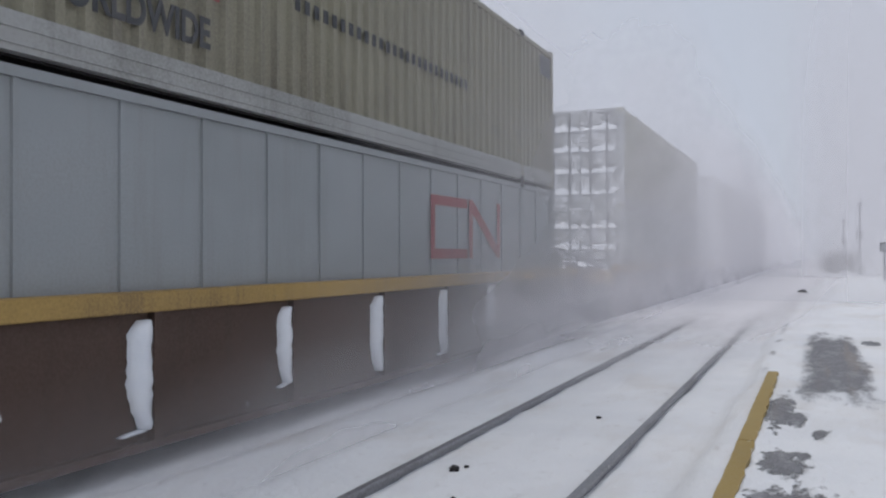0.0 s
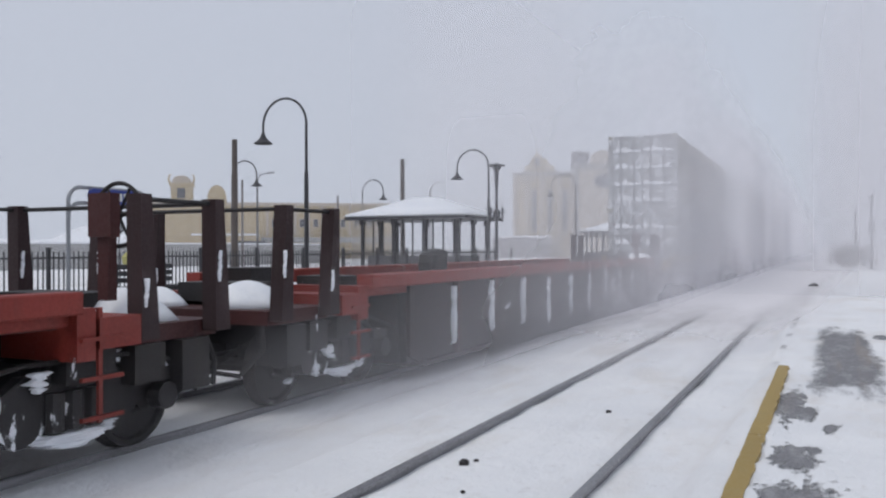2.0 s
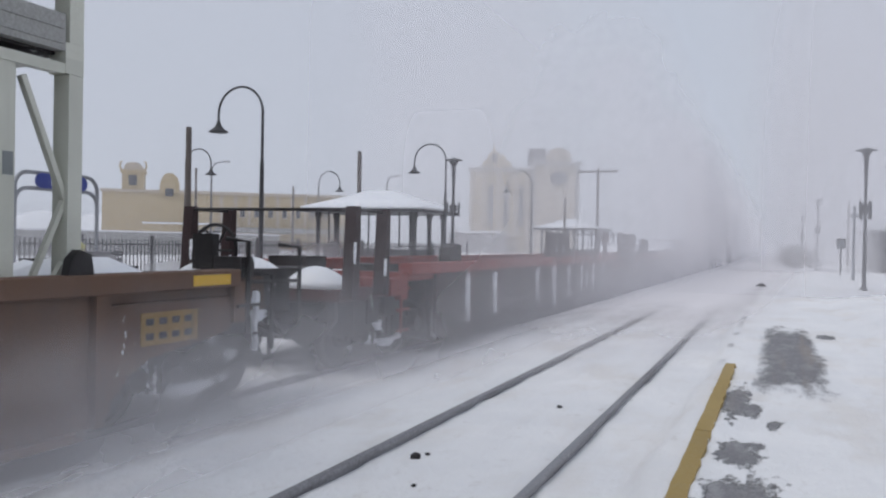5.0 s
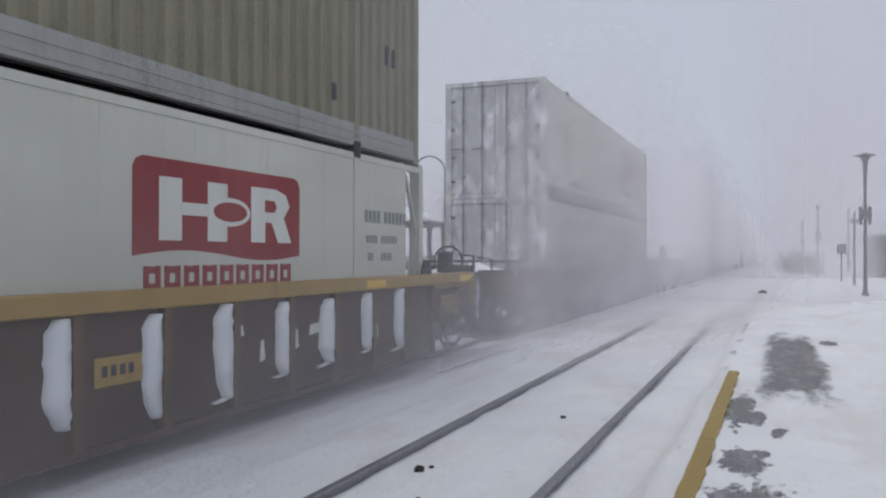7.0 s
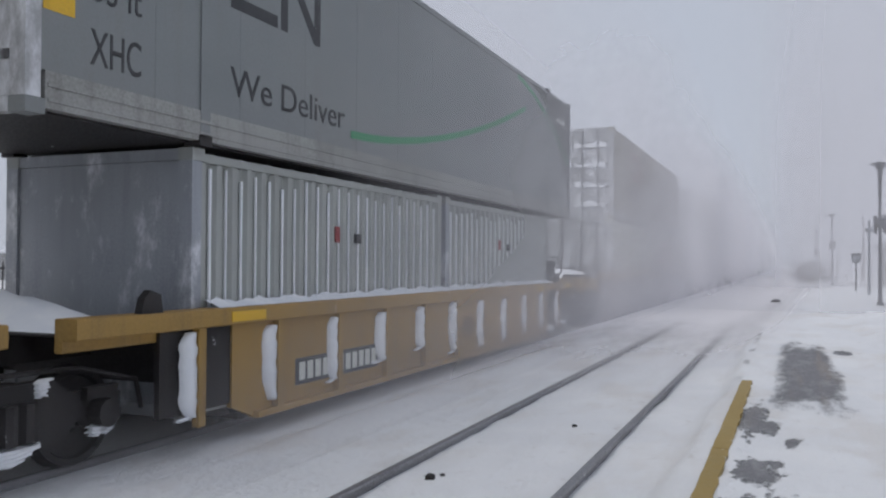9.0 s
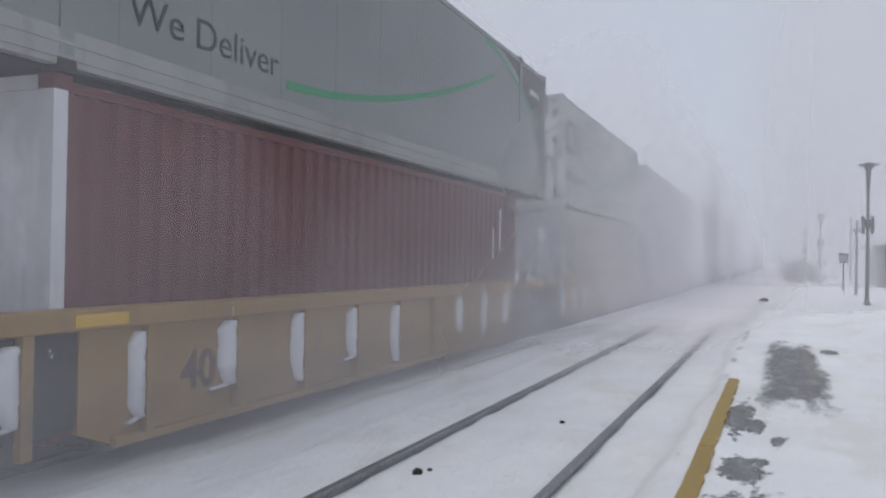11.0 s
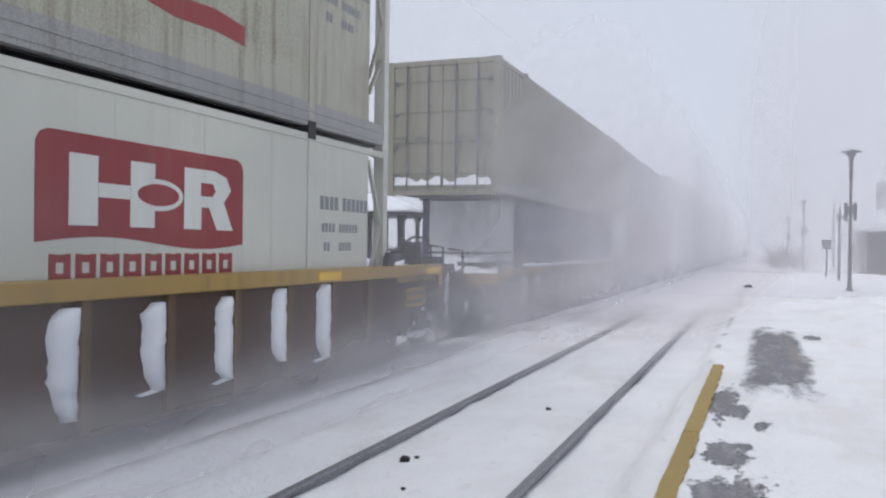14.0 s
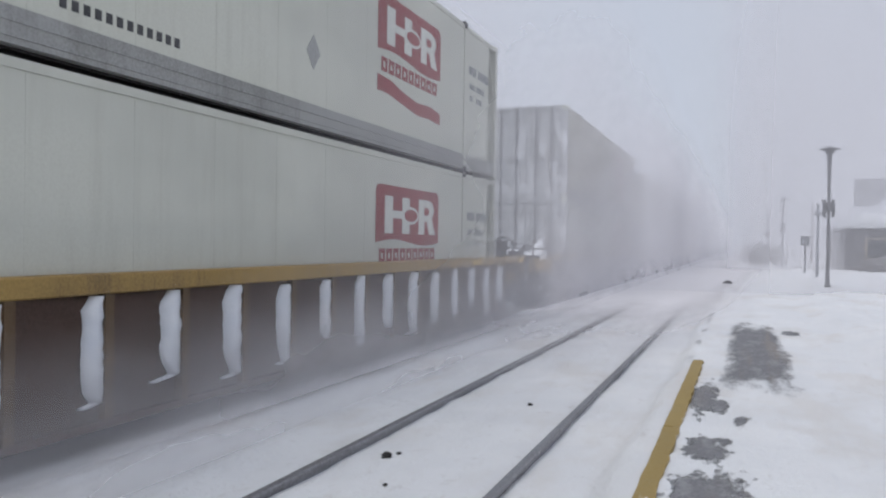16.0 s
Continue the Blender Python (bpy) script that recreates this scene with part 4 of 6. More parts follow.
def wave_box(u, z, length, skin, label, slogan_y):
    c, hw = container(u, z, length, skin, "smooth", label)
    x = hw - 0.0115
    far = length / 2
    square_logo(c, x, slogan_y, 1.30 + 0.15, 1.7, 0.85, 0.13, M_LOGO_DARK)
    lettering("slogan", "We Deliver", 0.42, M_LOGO_DARK, c, slogan_y, 0.57 if length > 15 else 0.72, x + 0.003, 2.3)
    a, b = (slogan_y + 2.46, far - 3.8) if length > 15 else (slogan_y + 3.1, far - 2.2)
    bm = bmesh.new()
    n = 24
    low, rise, bend = (0.54, 1.62, 1.6) if length > 15 else (0.71, 1.36, 1.4)
    mid = [(a + (b - a) * i / n, low + rise * (i / n) ** bend) for i in range(n + 1)]
    slab(bm, [(y, q + 0.04) for y, q in mid] + [(y, q - 0.06) for y, q in mid[::-1]], x, x + 0.004)
    part("green_swoosh", bm, M_LOGO_GREEN, c, "green waved line")
    bm = bmesh.new()
    arc = [(far - 3.6 + 3.45 * q, 2.77 - 0.15 * q - 2.1 * q ** 2.4) for q in (i / 14 for i in range(15))]
    slab(bm, arc + [(far - 0.15, 2.77)], x, x + 0.0035)
    part("dark_corner", bm, M_LOGO_DARK, c, "dark swept corner panel")
    bm = bmesh.new()
    arc2 = [(far - 4.3 + 4.1 * q, 2.72 - 0.1 * q - 1.25 * q ** 1.7) for q in (i / 14 for i in range(15))]
    slab(bm, [(y, q + 0.05) for y, q in arc2] + [(y, q - 0.05) for y, q in arc2[::-1]], x + 0.004, x + 0.0075)
    part("green_arc", bm, M_LOGO_GREEN, c)
    bars("marking", M_LOGO_WHITE, c, x + 0.004, far - 1.3, 2.25, [0.2, 0.2, 0.2], 0.12, 0.06)
    if length > 15:
        lettering("length_mark", "53 ft", 0.36, M_LOGO_DARK, c, -far + 0.62, 1.00, x + 0.003, 0.56)
        lettering("type_mark", "XHC", 0.42, M_LOGO_DARK, c, -far + 0.62, 0.48, x + 0.003, 0.56)
        bars("yellow_label", M_REFLECT, c, x, -far + 0.16, 0.80, [0.30], 0.6, 0.05)
    return c


L53, L40, L20 = 16.15, 12.19, 6.06
MID = 2.83

# cars and loads ahead of the camera when the clip begins
BROWN = "brown well car with an ochre top sill and snow-caked ribs"
for u in (55.6, 32.25):
    well_car(u, 9.55, 9.6, 11.65, 2.0, M_SILL, M_CARBROWN, M_CARBROWN, BROWN)
    container(u, LOW, L53, M_PALE, "panel", "pale grey panelled container in a well car")
    container(u, HIGH, L53, M_TAN if u > 40 else M_STAIN, "corrugated", "tan corrugated container stacked on a grey one, doors snowy")
well_car(78.9, 9.55, 9.6, 11.65, 2.0, M_SILL, M_CARBROWN, M_CARBROWN, BROWN)
container(78.9, LOW, L53, M_GREY, "panel", "grey panelled container in a well car")
container(78.9, HIGH, L53, M_TAN_DARK, "corrugated", "dirty tan corrugated container stacked on a grey one")

# the first stack
well_car(9.05, 9.55, 9.6, 11.65, 2.0, M_SILL, M_CARBROWN, M_CARBROWN, BROWN, phase=0.30)
c, hw = container(9.05, LOW, L53, M_SLATE, "panel", "grey panelled container with a red squared logo in a well car")
square_logo(c, hw - 0.01, 1.95, 1.45, 2.9, 0.95, 0.15, M_LOGO_RED)
bars("marking", M_LOGO_RED, c, hw - 0.01, -7.6, 2.58, [0.16] * 5, 0.12, 0.08)
c, hw = container(9.05, HIGH, L53, M_TAN, "corrugated", "tan corrugated container with faded lettering stacked on a grey one")
x = hw - 0.0115
square_logo(c, x, -4.75, 1.0, 2.0, 0.9, 0.14, M_LOGO_RED)
lettering("word", "WORLDWIDE", 0.39, M_LOGO_DARK, c, -4.87, 0.53, x + 0.004, 1.99, 0.012)
bars("marking", M_LOGO_DARK, c, x, -1.5, 1.27, [0.10] * 26, 0.15, 0.09)
bars("marking", M_LOGO_DARK, c, x, -7.3, 2.0, [0.10] * 5, 0.3, 0.08)
bm = bmesh.new()
slab(bm, [(-4.9, 2.2), (-4.9, 2.5), (-3.3, 2.5), (-3.0, 2.25), (-3.0, 1.95), (-3.2, 1.95), (-3.3, 2.25)], x, x + 0.004)
part("dark_mark", bm, M_LOGO_DARK, c)
bars("dark_mark", M_LOGO_DARK, c, x, 7.2, 2.3, [0.7], 0.42, 0.05)

# three empty red cars
RED = "empty red well car with snow-caked side posts"
for u, shift in ((-13.3, -0.03), (-35.1, -0.07), (-57.0, 0.0)):
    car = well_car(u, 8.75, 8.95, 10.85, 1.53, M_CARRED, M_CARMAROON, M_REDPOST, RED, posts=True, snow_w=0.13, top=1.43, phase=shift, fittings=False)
    if u < -1:
        bm = bmesh.new()
        slab(bm, [(3.70 + 0.19 * math.cos(q), 0.79 + 0.18 * math.sin(q)) for q in (2 * math.pi * i / 18 for i in range(18))], 1.361, 1.40)
        part("snow_disc", bm, M_SNOW, car, "round sign plate plastered with snow")
    if u > -50:
        bm = bmesh.new()
        slab(bm, [(-4.10, 0.70), (-3.96, 0.71), (-3.84, 0.77), (-3.82, 0.80), (-3.98, 0.76), (-4.12, 0.745)], 1.361, 1.39)
        part("snow_scrap", bm, M_SNOW, car)
    for y, w, z in ((-6.35, 0.26, 1.74), (2.6, 0.13, 1.64), (6.04, 0.10, 1.60)):
        bm = bmesh.new()
        slab(bm, [(y - w, 1.2), (y + w, 1.2), (y + w, z - 0.04), (y + w * 0.1, z), (y - w * 0.8, z - 0.08), (y - w, z - 0.2)], 0.98, 1.21)
        part("lock_box", bm, M_DARK, car)
    bm = bmesh.new()
    for i in range(7):
        y = -7 + i * 2.1
        lump(bm, y, 1.20, 1.30, 1.10, 1.2, 0.10, i)
    part("sill_snow", bm, M_SNOW, car, "thin snow along the sill")

# reefer stacks on brown cars with close ribs
DENSE = "rust-brown well car with close-set ribs full of snow"
for u, up in ((-80.2, M_WHITE), (-104.1, None), (-212.15, M_STAIN), (-236.2, M_WHITE)):
    rusty = u == -80.2
    car = well_car(u, 10.2, 9.9, 11.8, 1.02, M_RUST if rusty else M_SILL, M_RUST if rusty else M_CARBROWN, M_RUST if rusty else M_BROWNPOST,
                   "rusty brown well car wrapped in blowing snow" if rusty else DENSE, snow_w=0.0 if rusty else 0.26, number="53" if u == -104.1 else None, num_y=5.35, phase=0.1 if u == -212.15 else 0.2)
    if u == -104.1:
        plate = simple("data_plate", M_SILL, car, (1.3605, 1.364, 1.45, 2.0, 0.66, 0.90))
        each("plate_mark", M_LOGO_DARK, plate, *[(1.3642, 1.367, 1.53 + i * 0.1, 1.59 + i * 0.1, 0.74, 0.83) for i in range(4)])
        bm = bmesh.new()
        for y, w, z in ((3.05, 0.42, 0.88), (3.12, 0.10, 0.62), (3.75, 0.10, 0.60), (4.05, 0.34, 0.86), (4.40, 0.12, 0.66), (4.75, 0.30, 0.80), (4.95, 0.10, 0.60)):
            slab(bm, [(y, z), (y + w, z + 0.03), (y + w - 0.03, z + 0.14 + 0.1 * (w < 0.2)), (y + 0.02, z + 0.12 + 0.1 * (w < 0.2))], 1.3605, 1.364)
        part("graffiti", bm, M_LOGO_WHITE, car, "pale scrawled graffiti strokes")
        each("white_panel", M_LOGO_WHITE, car, (1.3605, 1.365, 6.15, 6.55, 0.62, 0.80))
    at = {-212.15: -212.1, -80.2: -80.17, -236.2: -236.35}.get(u, u)
    reefer(at, LOW, M_WHITE, "white refrigerated container with red logo panel in a well car")
    if up:
        reefer(at, HIGH, up, "stained white refrigerated container stacked on a clean one" if up is M_STAIN else "white refrigerated container with red logo stacked on another")
c, hw = container(-104.1, HIGH, L53, M_TAN, "corrugated", "tan corrugated container with red logo stacked on a white one")
x = hw - 0.0115
square_logo(c, x, -4.75, 1.55, 2.0, 0.9, 0.14, M_LOGO_RED)
bars("marking", M_LOGO_DARK, c, x, -5.6, 1.0, [0.16] * 11, 0.18, 0.16)
bars("marking", M_LOGO_DARK, c, x, -1.3, 1.2, [0.12] * 9, 0.16, 0.12)
bars("marking", M_LOGO_DARK, c, x, 5.4, 0.55, [0.12], 0.22, 0.1)
bars("marking", M_LOGO_DARK, c, x, 6.9, 1.3, [0.12, 0.12], 0.28, 0.1)
bars("marking", M_LOGO_DARK, c, x, -7.5, 1.2, [0.2], 0.25, 0.1)

# five yellow units on shared trucks
YEL = "yellow articulated well car unit with snow on its ribs"
units = [-125.7, -141.8, -158.0, -174.2, -190.3]
for i, u in enumerate(units):
    well_car(u, 7.75, 8.08, 10.1, 1.28, M_CARYELLOW, M_CARYELLOW, M_CARYELLOW, YEL, shared=(i < 4, i > 0), dark_end=1.0, snow_w=0.2, number="40" if i < 4 else None, num_y=0.48 if i == 0 else -4.52, mark_y=-4.6 if i in (0, 4) else None, top=1.29)
for ob, u, z in [m for m in moving if m[1] in (-125.7, -190.3)]:
    # wind-blown snow banked on the sill against the short boxes
    k = random.Random(int(u))
    bm = bmesh.new()
    rows = []
    for i in range(121):
        y, h = -6.0 + 0.1 * i, 0.05 + 0.02 * math.sin(i * 0.9) + k.uniform(-0.01, 0.035)
        rows.append([bm.verts.new(p) for p in ((1.222, y, 1.292 + h), (1.27 + 0.4 * h, y, 1.292 + h * 0.6), (1.34 + h, y, 1.293), (1.222, y, 1.293))])
    for a, b in zip(rows, rows[1:]):
        for j in range(3):
            bm.faces.new((a[j], a[j + 1], b[j + 1], b[j]))
    part("sill_snow", bm, M_SNOW, ob, "thin bank of snow along the sill")
simple_marks = [o for o, q, z in moving if abs(q + 141.8) < 0.01][0]
each("faded_mark", M_FADED, simple_marks, (1.3605, 1.363, 1.18, 1.86, 0.62, 0.74), (1.3605, 1.363, 1.44, 1.60, 0.26, 0.617), (1.3605, 1.363, 1.98, 2.62, 0.62, 0.74), (1.3605, 1.363, 2.20, 2.34, 0.26, 0.617))
for u in (-122.6, -128.85):
    c, hw = container(u, LOW, L20, M_PALE, "corrugated", "short pale grey corrugated container with snow in its grooves", rib=0.255, strips=True, frosted=True, height=2.59)
    simple("vent", M_LOGO_RED, c, (hw - 0.010, hw + 0.01, -0.35, -0.25, 1.75, 1.95))
    simple("vent", M_LOGO_DARK, c, (hw - 0.010, hw + 0.03, 0.15, 0.27, 1.75, 1.87))
wave_box(-125.74, MID, L53, M_GREY, "grey container with green swoosh and slogan, over short boxes", -5.66)
c, hw = container(-141.65, LOW, L40, M_CREAM, "smooth", "cream insulated container with dark lettering in a yellow unit", frosted=True)
x = hw - 0.0115
square_logo(c, x, -5.4, 1.92, 1.05, 0.42, 0.075, M_LOGO_DARK)
word_blocks("logo_bar", M_LOGO_DARK, c, x, -5.35, 1.22, [(0.22, 0.36), (0.20, 0.26), (0.22, 0.26), (0.24, 0.36), (0.20, 0.36), (0.20, 0.26), (0.15, 0.26), (0.33, 0.26)], 0.09, 0.055)
bars("marking", M_LOGO_DARK, c, x, 4.3, 2.2, [0.09] * 4 + [0.09] * 6, 0.16, 0.05)
bars("grey_label", M_GREY, c, x, 4.3, 1.6, [0.5], 0.45, 0.05)
bm = bmesh.new()
slab(bm, [(5.0, 1.15), (5.36, 1.15), (5.18, 1.45)], x, x + 0.004)
part("warning_triangle", bm, M_REFLECT, c)
bm = bmesh.new()
slab(bm, [(-0.18, 1.7), (0, 1.45), (0.18, 1.7), (0, 1.95)], x, x + 0.004)
part("hazard_diamond", bm, M_GREY, c)
wave_box(-141.65, HIGH, L40, M_PALE, "pale container with green swoosh and slogan stacked on a cream one", -5.6)
c, hw = container(-157.8, LOW, L40, M_MAROON, "corrugated", "maroon corrugated container in a yellow unit", frosted=True)
bars("marking", M_LOGO_WHITE, c, hw - 0.0115, 4.6, 1.0, [0.05], 1.1, 0.1)
bars("marking", M_LOGO_WHITE, c, hw - 0.0115, 5.0, 1.6, [0.08], 0.9, 0.1)
wave_box(-157.8, HIGH, L53, M_GREY, "grey container with dark swept corner overhanging a maroon one", -5.4)
c, hw = container(-174.42, LOW, L40, M_RED, "corrugated", "red corrugated container with large pale lettering in a yellow unit", frosted=True)
x = hw - 0.0115
word_blocks("logo_bar", M_LOGO_WHITE, c, x, -5.2, 1.02, [(0.58, 0.9)], 0.2, 0.15)
word_blocks("logo_bar", M_LOGO_WHITE, c, x, -4.2, 1.02, [(0.58, 0.62)] * 6, 0.24, 0.13)
bm = bmesh.new()
slab(bm, [(1.2, 1.05), (1.9, 1.05), (1.75, 1.45), (2.1, 1.5), (1.7, 1.75), (1.2, 2.2), (0.6, 2.25), (1.2, 2.0), (1.5, 1.6), (1.25, 1.4)], x, x + 0.004)
part("logo_pennant", bm, M_LOGO_WHITE, c, "pale pennant shape")
word_blocks("logo_bar", M_LOGO_WHITE, c, x, 2.7, 1.02, [(0.58, 0.62)] * 3, 0.24, 0.13)
c, hw = container(-174.42, HIGH, L40, M_GREEN, "smooth", "dark green container stacked on a red one", height=2.59)
bars("marking", M_LOGO_WHITE, c, hw - 0.0115, 1.6, 2.05, [0.12] * 6, 0.34, 0.14)
for u in (-187.25, -193.4):
    c, hw = container(u, LOW, L20, M_BLUE, "corrugated", "short navy blue container with snow packed in its grooves", strips=True, frosted=True, height=2.59, rib=0.262)
    bm = bmesh.new()
    slab(bm, [(0.25, 1.75), (0.42, 1.93), (0.59, 1.75), (0.50, 1.71), (0.34, 1.73)], hw - 0.01, hw - 0.006)
    part("snow_diamond", bm, M_SNOW, c, "hazard diamond half covered with snow")
    bm = bmesh.new()
    slab(bm, [(0.25, 1.748), (0.34, 1.728), (0.50, 1.708), (0.59, 1.748), (0.42, 1.57)], hw - 0.011, hw - 0.008)
    part("hazard_diamond", bm, M_LOGO_DARK, c)
c, hw = container(-190.27, MID, L53, M_TAN_DARK, "corrugated", "dirty tan corrugated container overhanging two short blue ones", doors=M_TAN_DARK)
for y in (-4.6, -3.6):
    simple("dark_patch", M_LOGO_DARK, c, (hw - 0.011, hw - 0.005, y, y + 0.42, 0.22, 0.46))

# ---- the far platform and the town behind the train ----
PLAT = 0.445


def arch_lamp(x, y, direction, h=5.35):
    lamp = tagged(new("arch_lamp"), "dark goose-neck platform lamp with a bell shade", "street lamp", "goose-neck lamps")
    lamp.location = (x, y, PLAT)
    bm = bmesh.new()
    lathe(bm, [(0.13, 0.0), (0.13, 0.25), (0.08, 0.35), (0.065, 1.2), (0.055, h * 0.62), (0.04, h * 0.63), (0.036, h - 0.62)], sides=10)
    post = part("post", bm, M_LAMPPOST, lamp, smooth=False)
    r = 0.70
    arc = [(direction * (r - r * math.cos(q)), 0, h - r + r * math.sin(q)) for q in (math.pi * i / 16 for i in range(17))]
    bm = bmesh.new()
    tube(bm, arc + [(direction * 2 * r, 0, h - r - 0.18)], 0.032, 7)
    part("arm", bm, M_LAMPPOST, lamp)
    bm = bmesh.new()
    lathe(bm, [(0.03, 0.02), (0.06, -0.08), (0.09, -0.16), (0.17, -0.24), (0.27, -0.31), (0.265, -0.325), (0.15, -0.25), (0.02, -0.14)], (direction * 2 * r, 0, h - r - 0.16), 14)
    part("shade", bm, M_LAMPPOST, lamp)
    return lamp


for y in (5.7, 18.5, 31.5, 44.3):
    arch_lamp(-12.6, y, -1)
for y in (17.5, 30.7, 42.5, 62.0):
    arch_lamp(-25.0, y, 1)


def pole(x, y, top, r=0.12, material=None, label="weathered wooden utility pole", base=PLAT):
    p = tagged(new("utility_pole"), label, "pole", "poles behind the platform")
    p.location = (x, y, base)
    bm = bmesh.new()
    lathe(bm, [(r * 1.15, -0.1), (r, 1.0), (r * 0.8, top - base)], sides=9)
    part("shaft", bm, material or M_WOOD, p)
    return p


def cobra(x, y, top, direction):
    p = tagged(new("street_lamp"), "grey steel street lamp with a bent arm", "street lamp", "far street lamps")
    p.location = (x, y, PLAT)
    h = top - PLAT
    bm = bmesh.new()
    lathe(bm, [(0.12, -0.1), (0.09, 1), (0.06, h - 0.4)], sides=8)
    part("post", bm, M_LAMPPOST, p)
    bm = bmesh.new()
    tube(bm, [(0, 0, h - 0.5), (direction * 0.3, 0, h - 0.1), (direction * 1.0, 0, h)], 0.04, 6)
    part("arm", bm, M_LAMPPOST, p)
    bm = bmesh.new()
    slab(bm, [(-0.08, h - 0.06), (-0.06, h + 0.07), (0.06, h + 0.07), (0.08, h - 0.06)], *sorted((direction * 0.95, direction * 1.5)))
    part("lamp_head", bm, M_GALV, p)


pole(-23.4, 28.9, 6.5, 0.15)
pole(-22.7, 43.2, 7.0, 0.15)
pole(-35.0, 44.0, 6.3, 0.09)
pole(-33.0, 52.5, 5.7, 0.09)
pole(-41.0, 27.5, 7.0, 0.10)
pole(-9.8, 118.0, 11.0, 0.16, base=0.45)
pole(-16.0, 66.0, 5.6, 0.10)
cobra(-38.0, 49.5, 7.3, 1)
cobra(-43.0, 29.0, 6.4, 1)
cobra(-30.0, 62.0, 7.2, 1)


def crossarm_pole(x, y):
    p = pole(x, y, 9.6, 0.16, label="wooden pole with a cross-arm")
    simple("crossarm", M_WOOD, p, (-2.0, 2.0, -0.07, 0.07, 8.7, 8.9))
    bm = bmesh.new()
    for i in (-1.8, -1.1, 1.1, 1.8):
        tube(bm, [(i, 0, 8.9), (i, 0, 9.05)], 0.05, 6)
    part("insulator", bm, M_GALV, p)


crossarm_pole(-17.0, 84.0)


def finial_lamp(x, y, top, base, lower=True):
    """A platform lamp on a straight post: a wide flat cap over a flared neck, and a ring of brackets half way up."""
    p = tagged(new("platform_lamp"), "dark platform lamp post with a flat cap", "street lamp", "platform lamp posts")
    p.location = (x, y, base)
    h = top - base
    bm = bmesh.new()
    lathe(bm, [(0.14, -0.1), (0.14, 0.1), (0.075, 0.2), (0.06, h * 0.5), (0.052, h * 0.75), (0.09, h - 0.22)], sides=12)
    part("post", bm, M_LAMPPOST, p)
    bm = bmesh.new()
    lathe(bm, [(0.11, h - 0.22), (0.17, h - 0.12), (0.17, h - 0.07), (0.34, h - 0.05), (0.36, h - 0.02), (0.12, h + 0.04), (0.02, h + 0.08)], sides=14)
    part("cap", bm, M_LAMPPOST, p)
    if lower:
        bm = bmesh.new()
        lathe(bm, [(0.11, h * 0.55), (0.15, h * 0.56), (0.15, h * 0.605), (0.11, h * 0.615)], sides=10)
        for q in range(4):
            a, b = math.cos(q * math.pi / 2 + 0.5) * 0.22, math.sin(q * math.pi / 2 + 0.5) * 0.22
            box(bm, a - 0.03, a + 0.03, b - 0.03, b + 0.03, h * 0.51, h * 0.635)
        part("bracket", bm, M_LAMPPOST, p)
    return p


finial_lamp(2.95, 34.0, 5.43, 0.22)
finial_lamp(2.63, 65.2, 5.30, 0.24)
finial_lamp(2.40, 97.0, 5.30, 0.24)
finial_lamp(-11.75, 30.2, 5.0, PLAT)
p = pole(3.52, 46.2, 3.95, 0.07, M_GALV, "grey steel post beside the platform", 0.22)
simple("bracket", M_GALV, p, (-0.16, 0.16, -0.1, 0.1, 3.15, 3.35))
pole(6.2, 88.0, 6.3, 0.12, base=0.2)


def small_sign(x, y):
    s = tagged(new("platform_sign"), "small dark notice on a thin post", "sign")
    s.location = (x, y, 0.24)
    bm = bmesh.new()
    tube(bm, [(0, 0, -0.1), (0, 0, 2.15)], 0.04, 8)
    part("post", bm, M_LAMPPOST, s)
    simple("plate", M_LAMPPOST, s, (-0.24, 0.24, -0.065, -0.042, 1.62, 2.16))
    simple("notice", M_GALV, s, (-0.19, 0.19, -0.071, -0.067, 1.70, 2.06))


small_sign(3.42, 53.7)


def station_sign(y0, y1, x):
    """A blue name board held by a frame of two bent tubes."""
    s = tagged(new("station_sign"), "blue station name board in a tubular grey frame", "sign")
    s.location = (x, 0, PLAT)
    for z, r in ((2.66, 0.32), (2.32, 0.32)):
        bm = bmesh.new()
        pts = [(0, y0, 0 if z > 2.5 else z - r - 0.05), (0, y0, z - r)] + [(0, y0 + r - r * math.cos(q), z - r + r * math.sin(q)) for q in (math.pi / 2 * i / 6 for i in range(1, 7))]
        pts += [(0, y1 - r + r * math.sin(q), z - r + r * math.cos(q)) for q in (math.pi / 2 * i / 6 for i in range(7))] + [(0, y1, 0 if z > 2.5 else z - r - 0.05)]
        tube(bm, pts, 0.045, 8)
        part("frame", bm, M_GALV, s)
    bm = bmesh.new()
    n = 8
    out = [(y1 - 0.55 + 0.16 * math.sin(q), 2.49 + 0.16 * math.cos(q)) for q in (math.pi * i / n for i in range(n + 1))]
    out += [(y0 + 0.62 - 0.16 * math.sin(q), 2.49 - 0.16 * math.cos(q)) for q in (math.pi * i / n for i in range(n + 1))]
    slab(bm, out, 0.05, 0.10)
    board = part("name_board", bm, M_SIGNBLUE, s, "blue enamel board")
    bars("name_bar", M_LOGO_WHITE, board, 0.101, y0 + 0.85, 2.40, [0.09, 0.12, 0.09, 0.1, 0.08, 0.1], 0.18, 0.05)


station_sign(12.78, 15.05, -14.8)


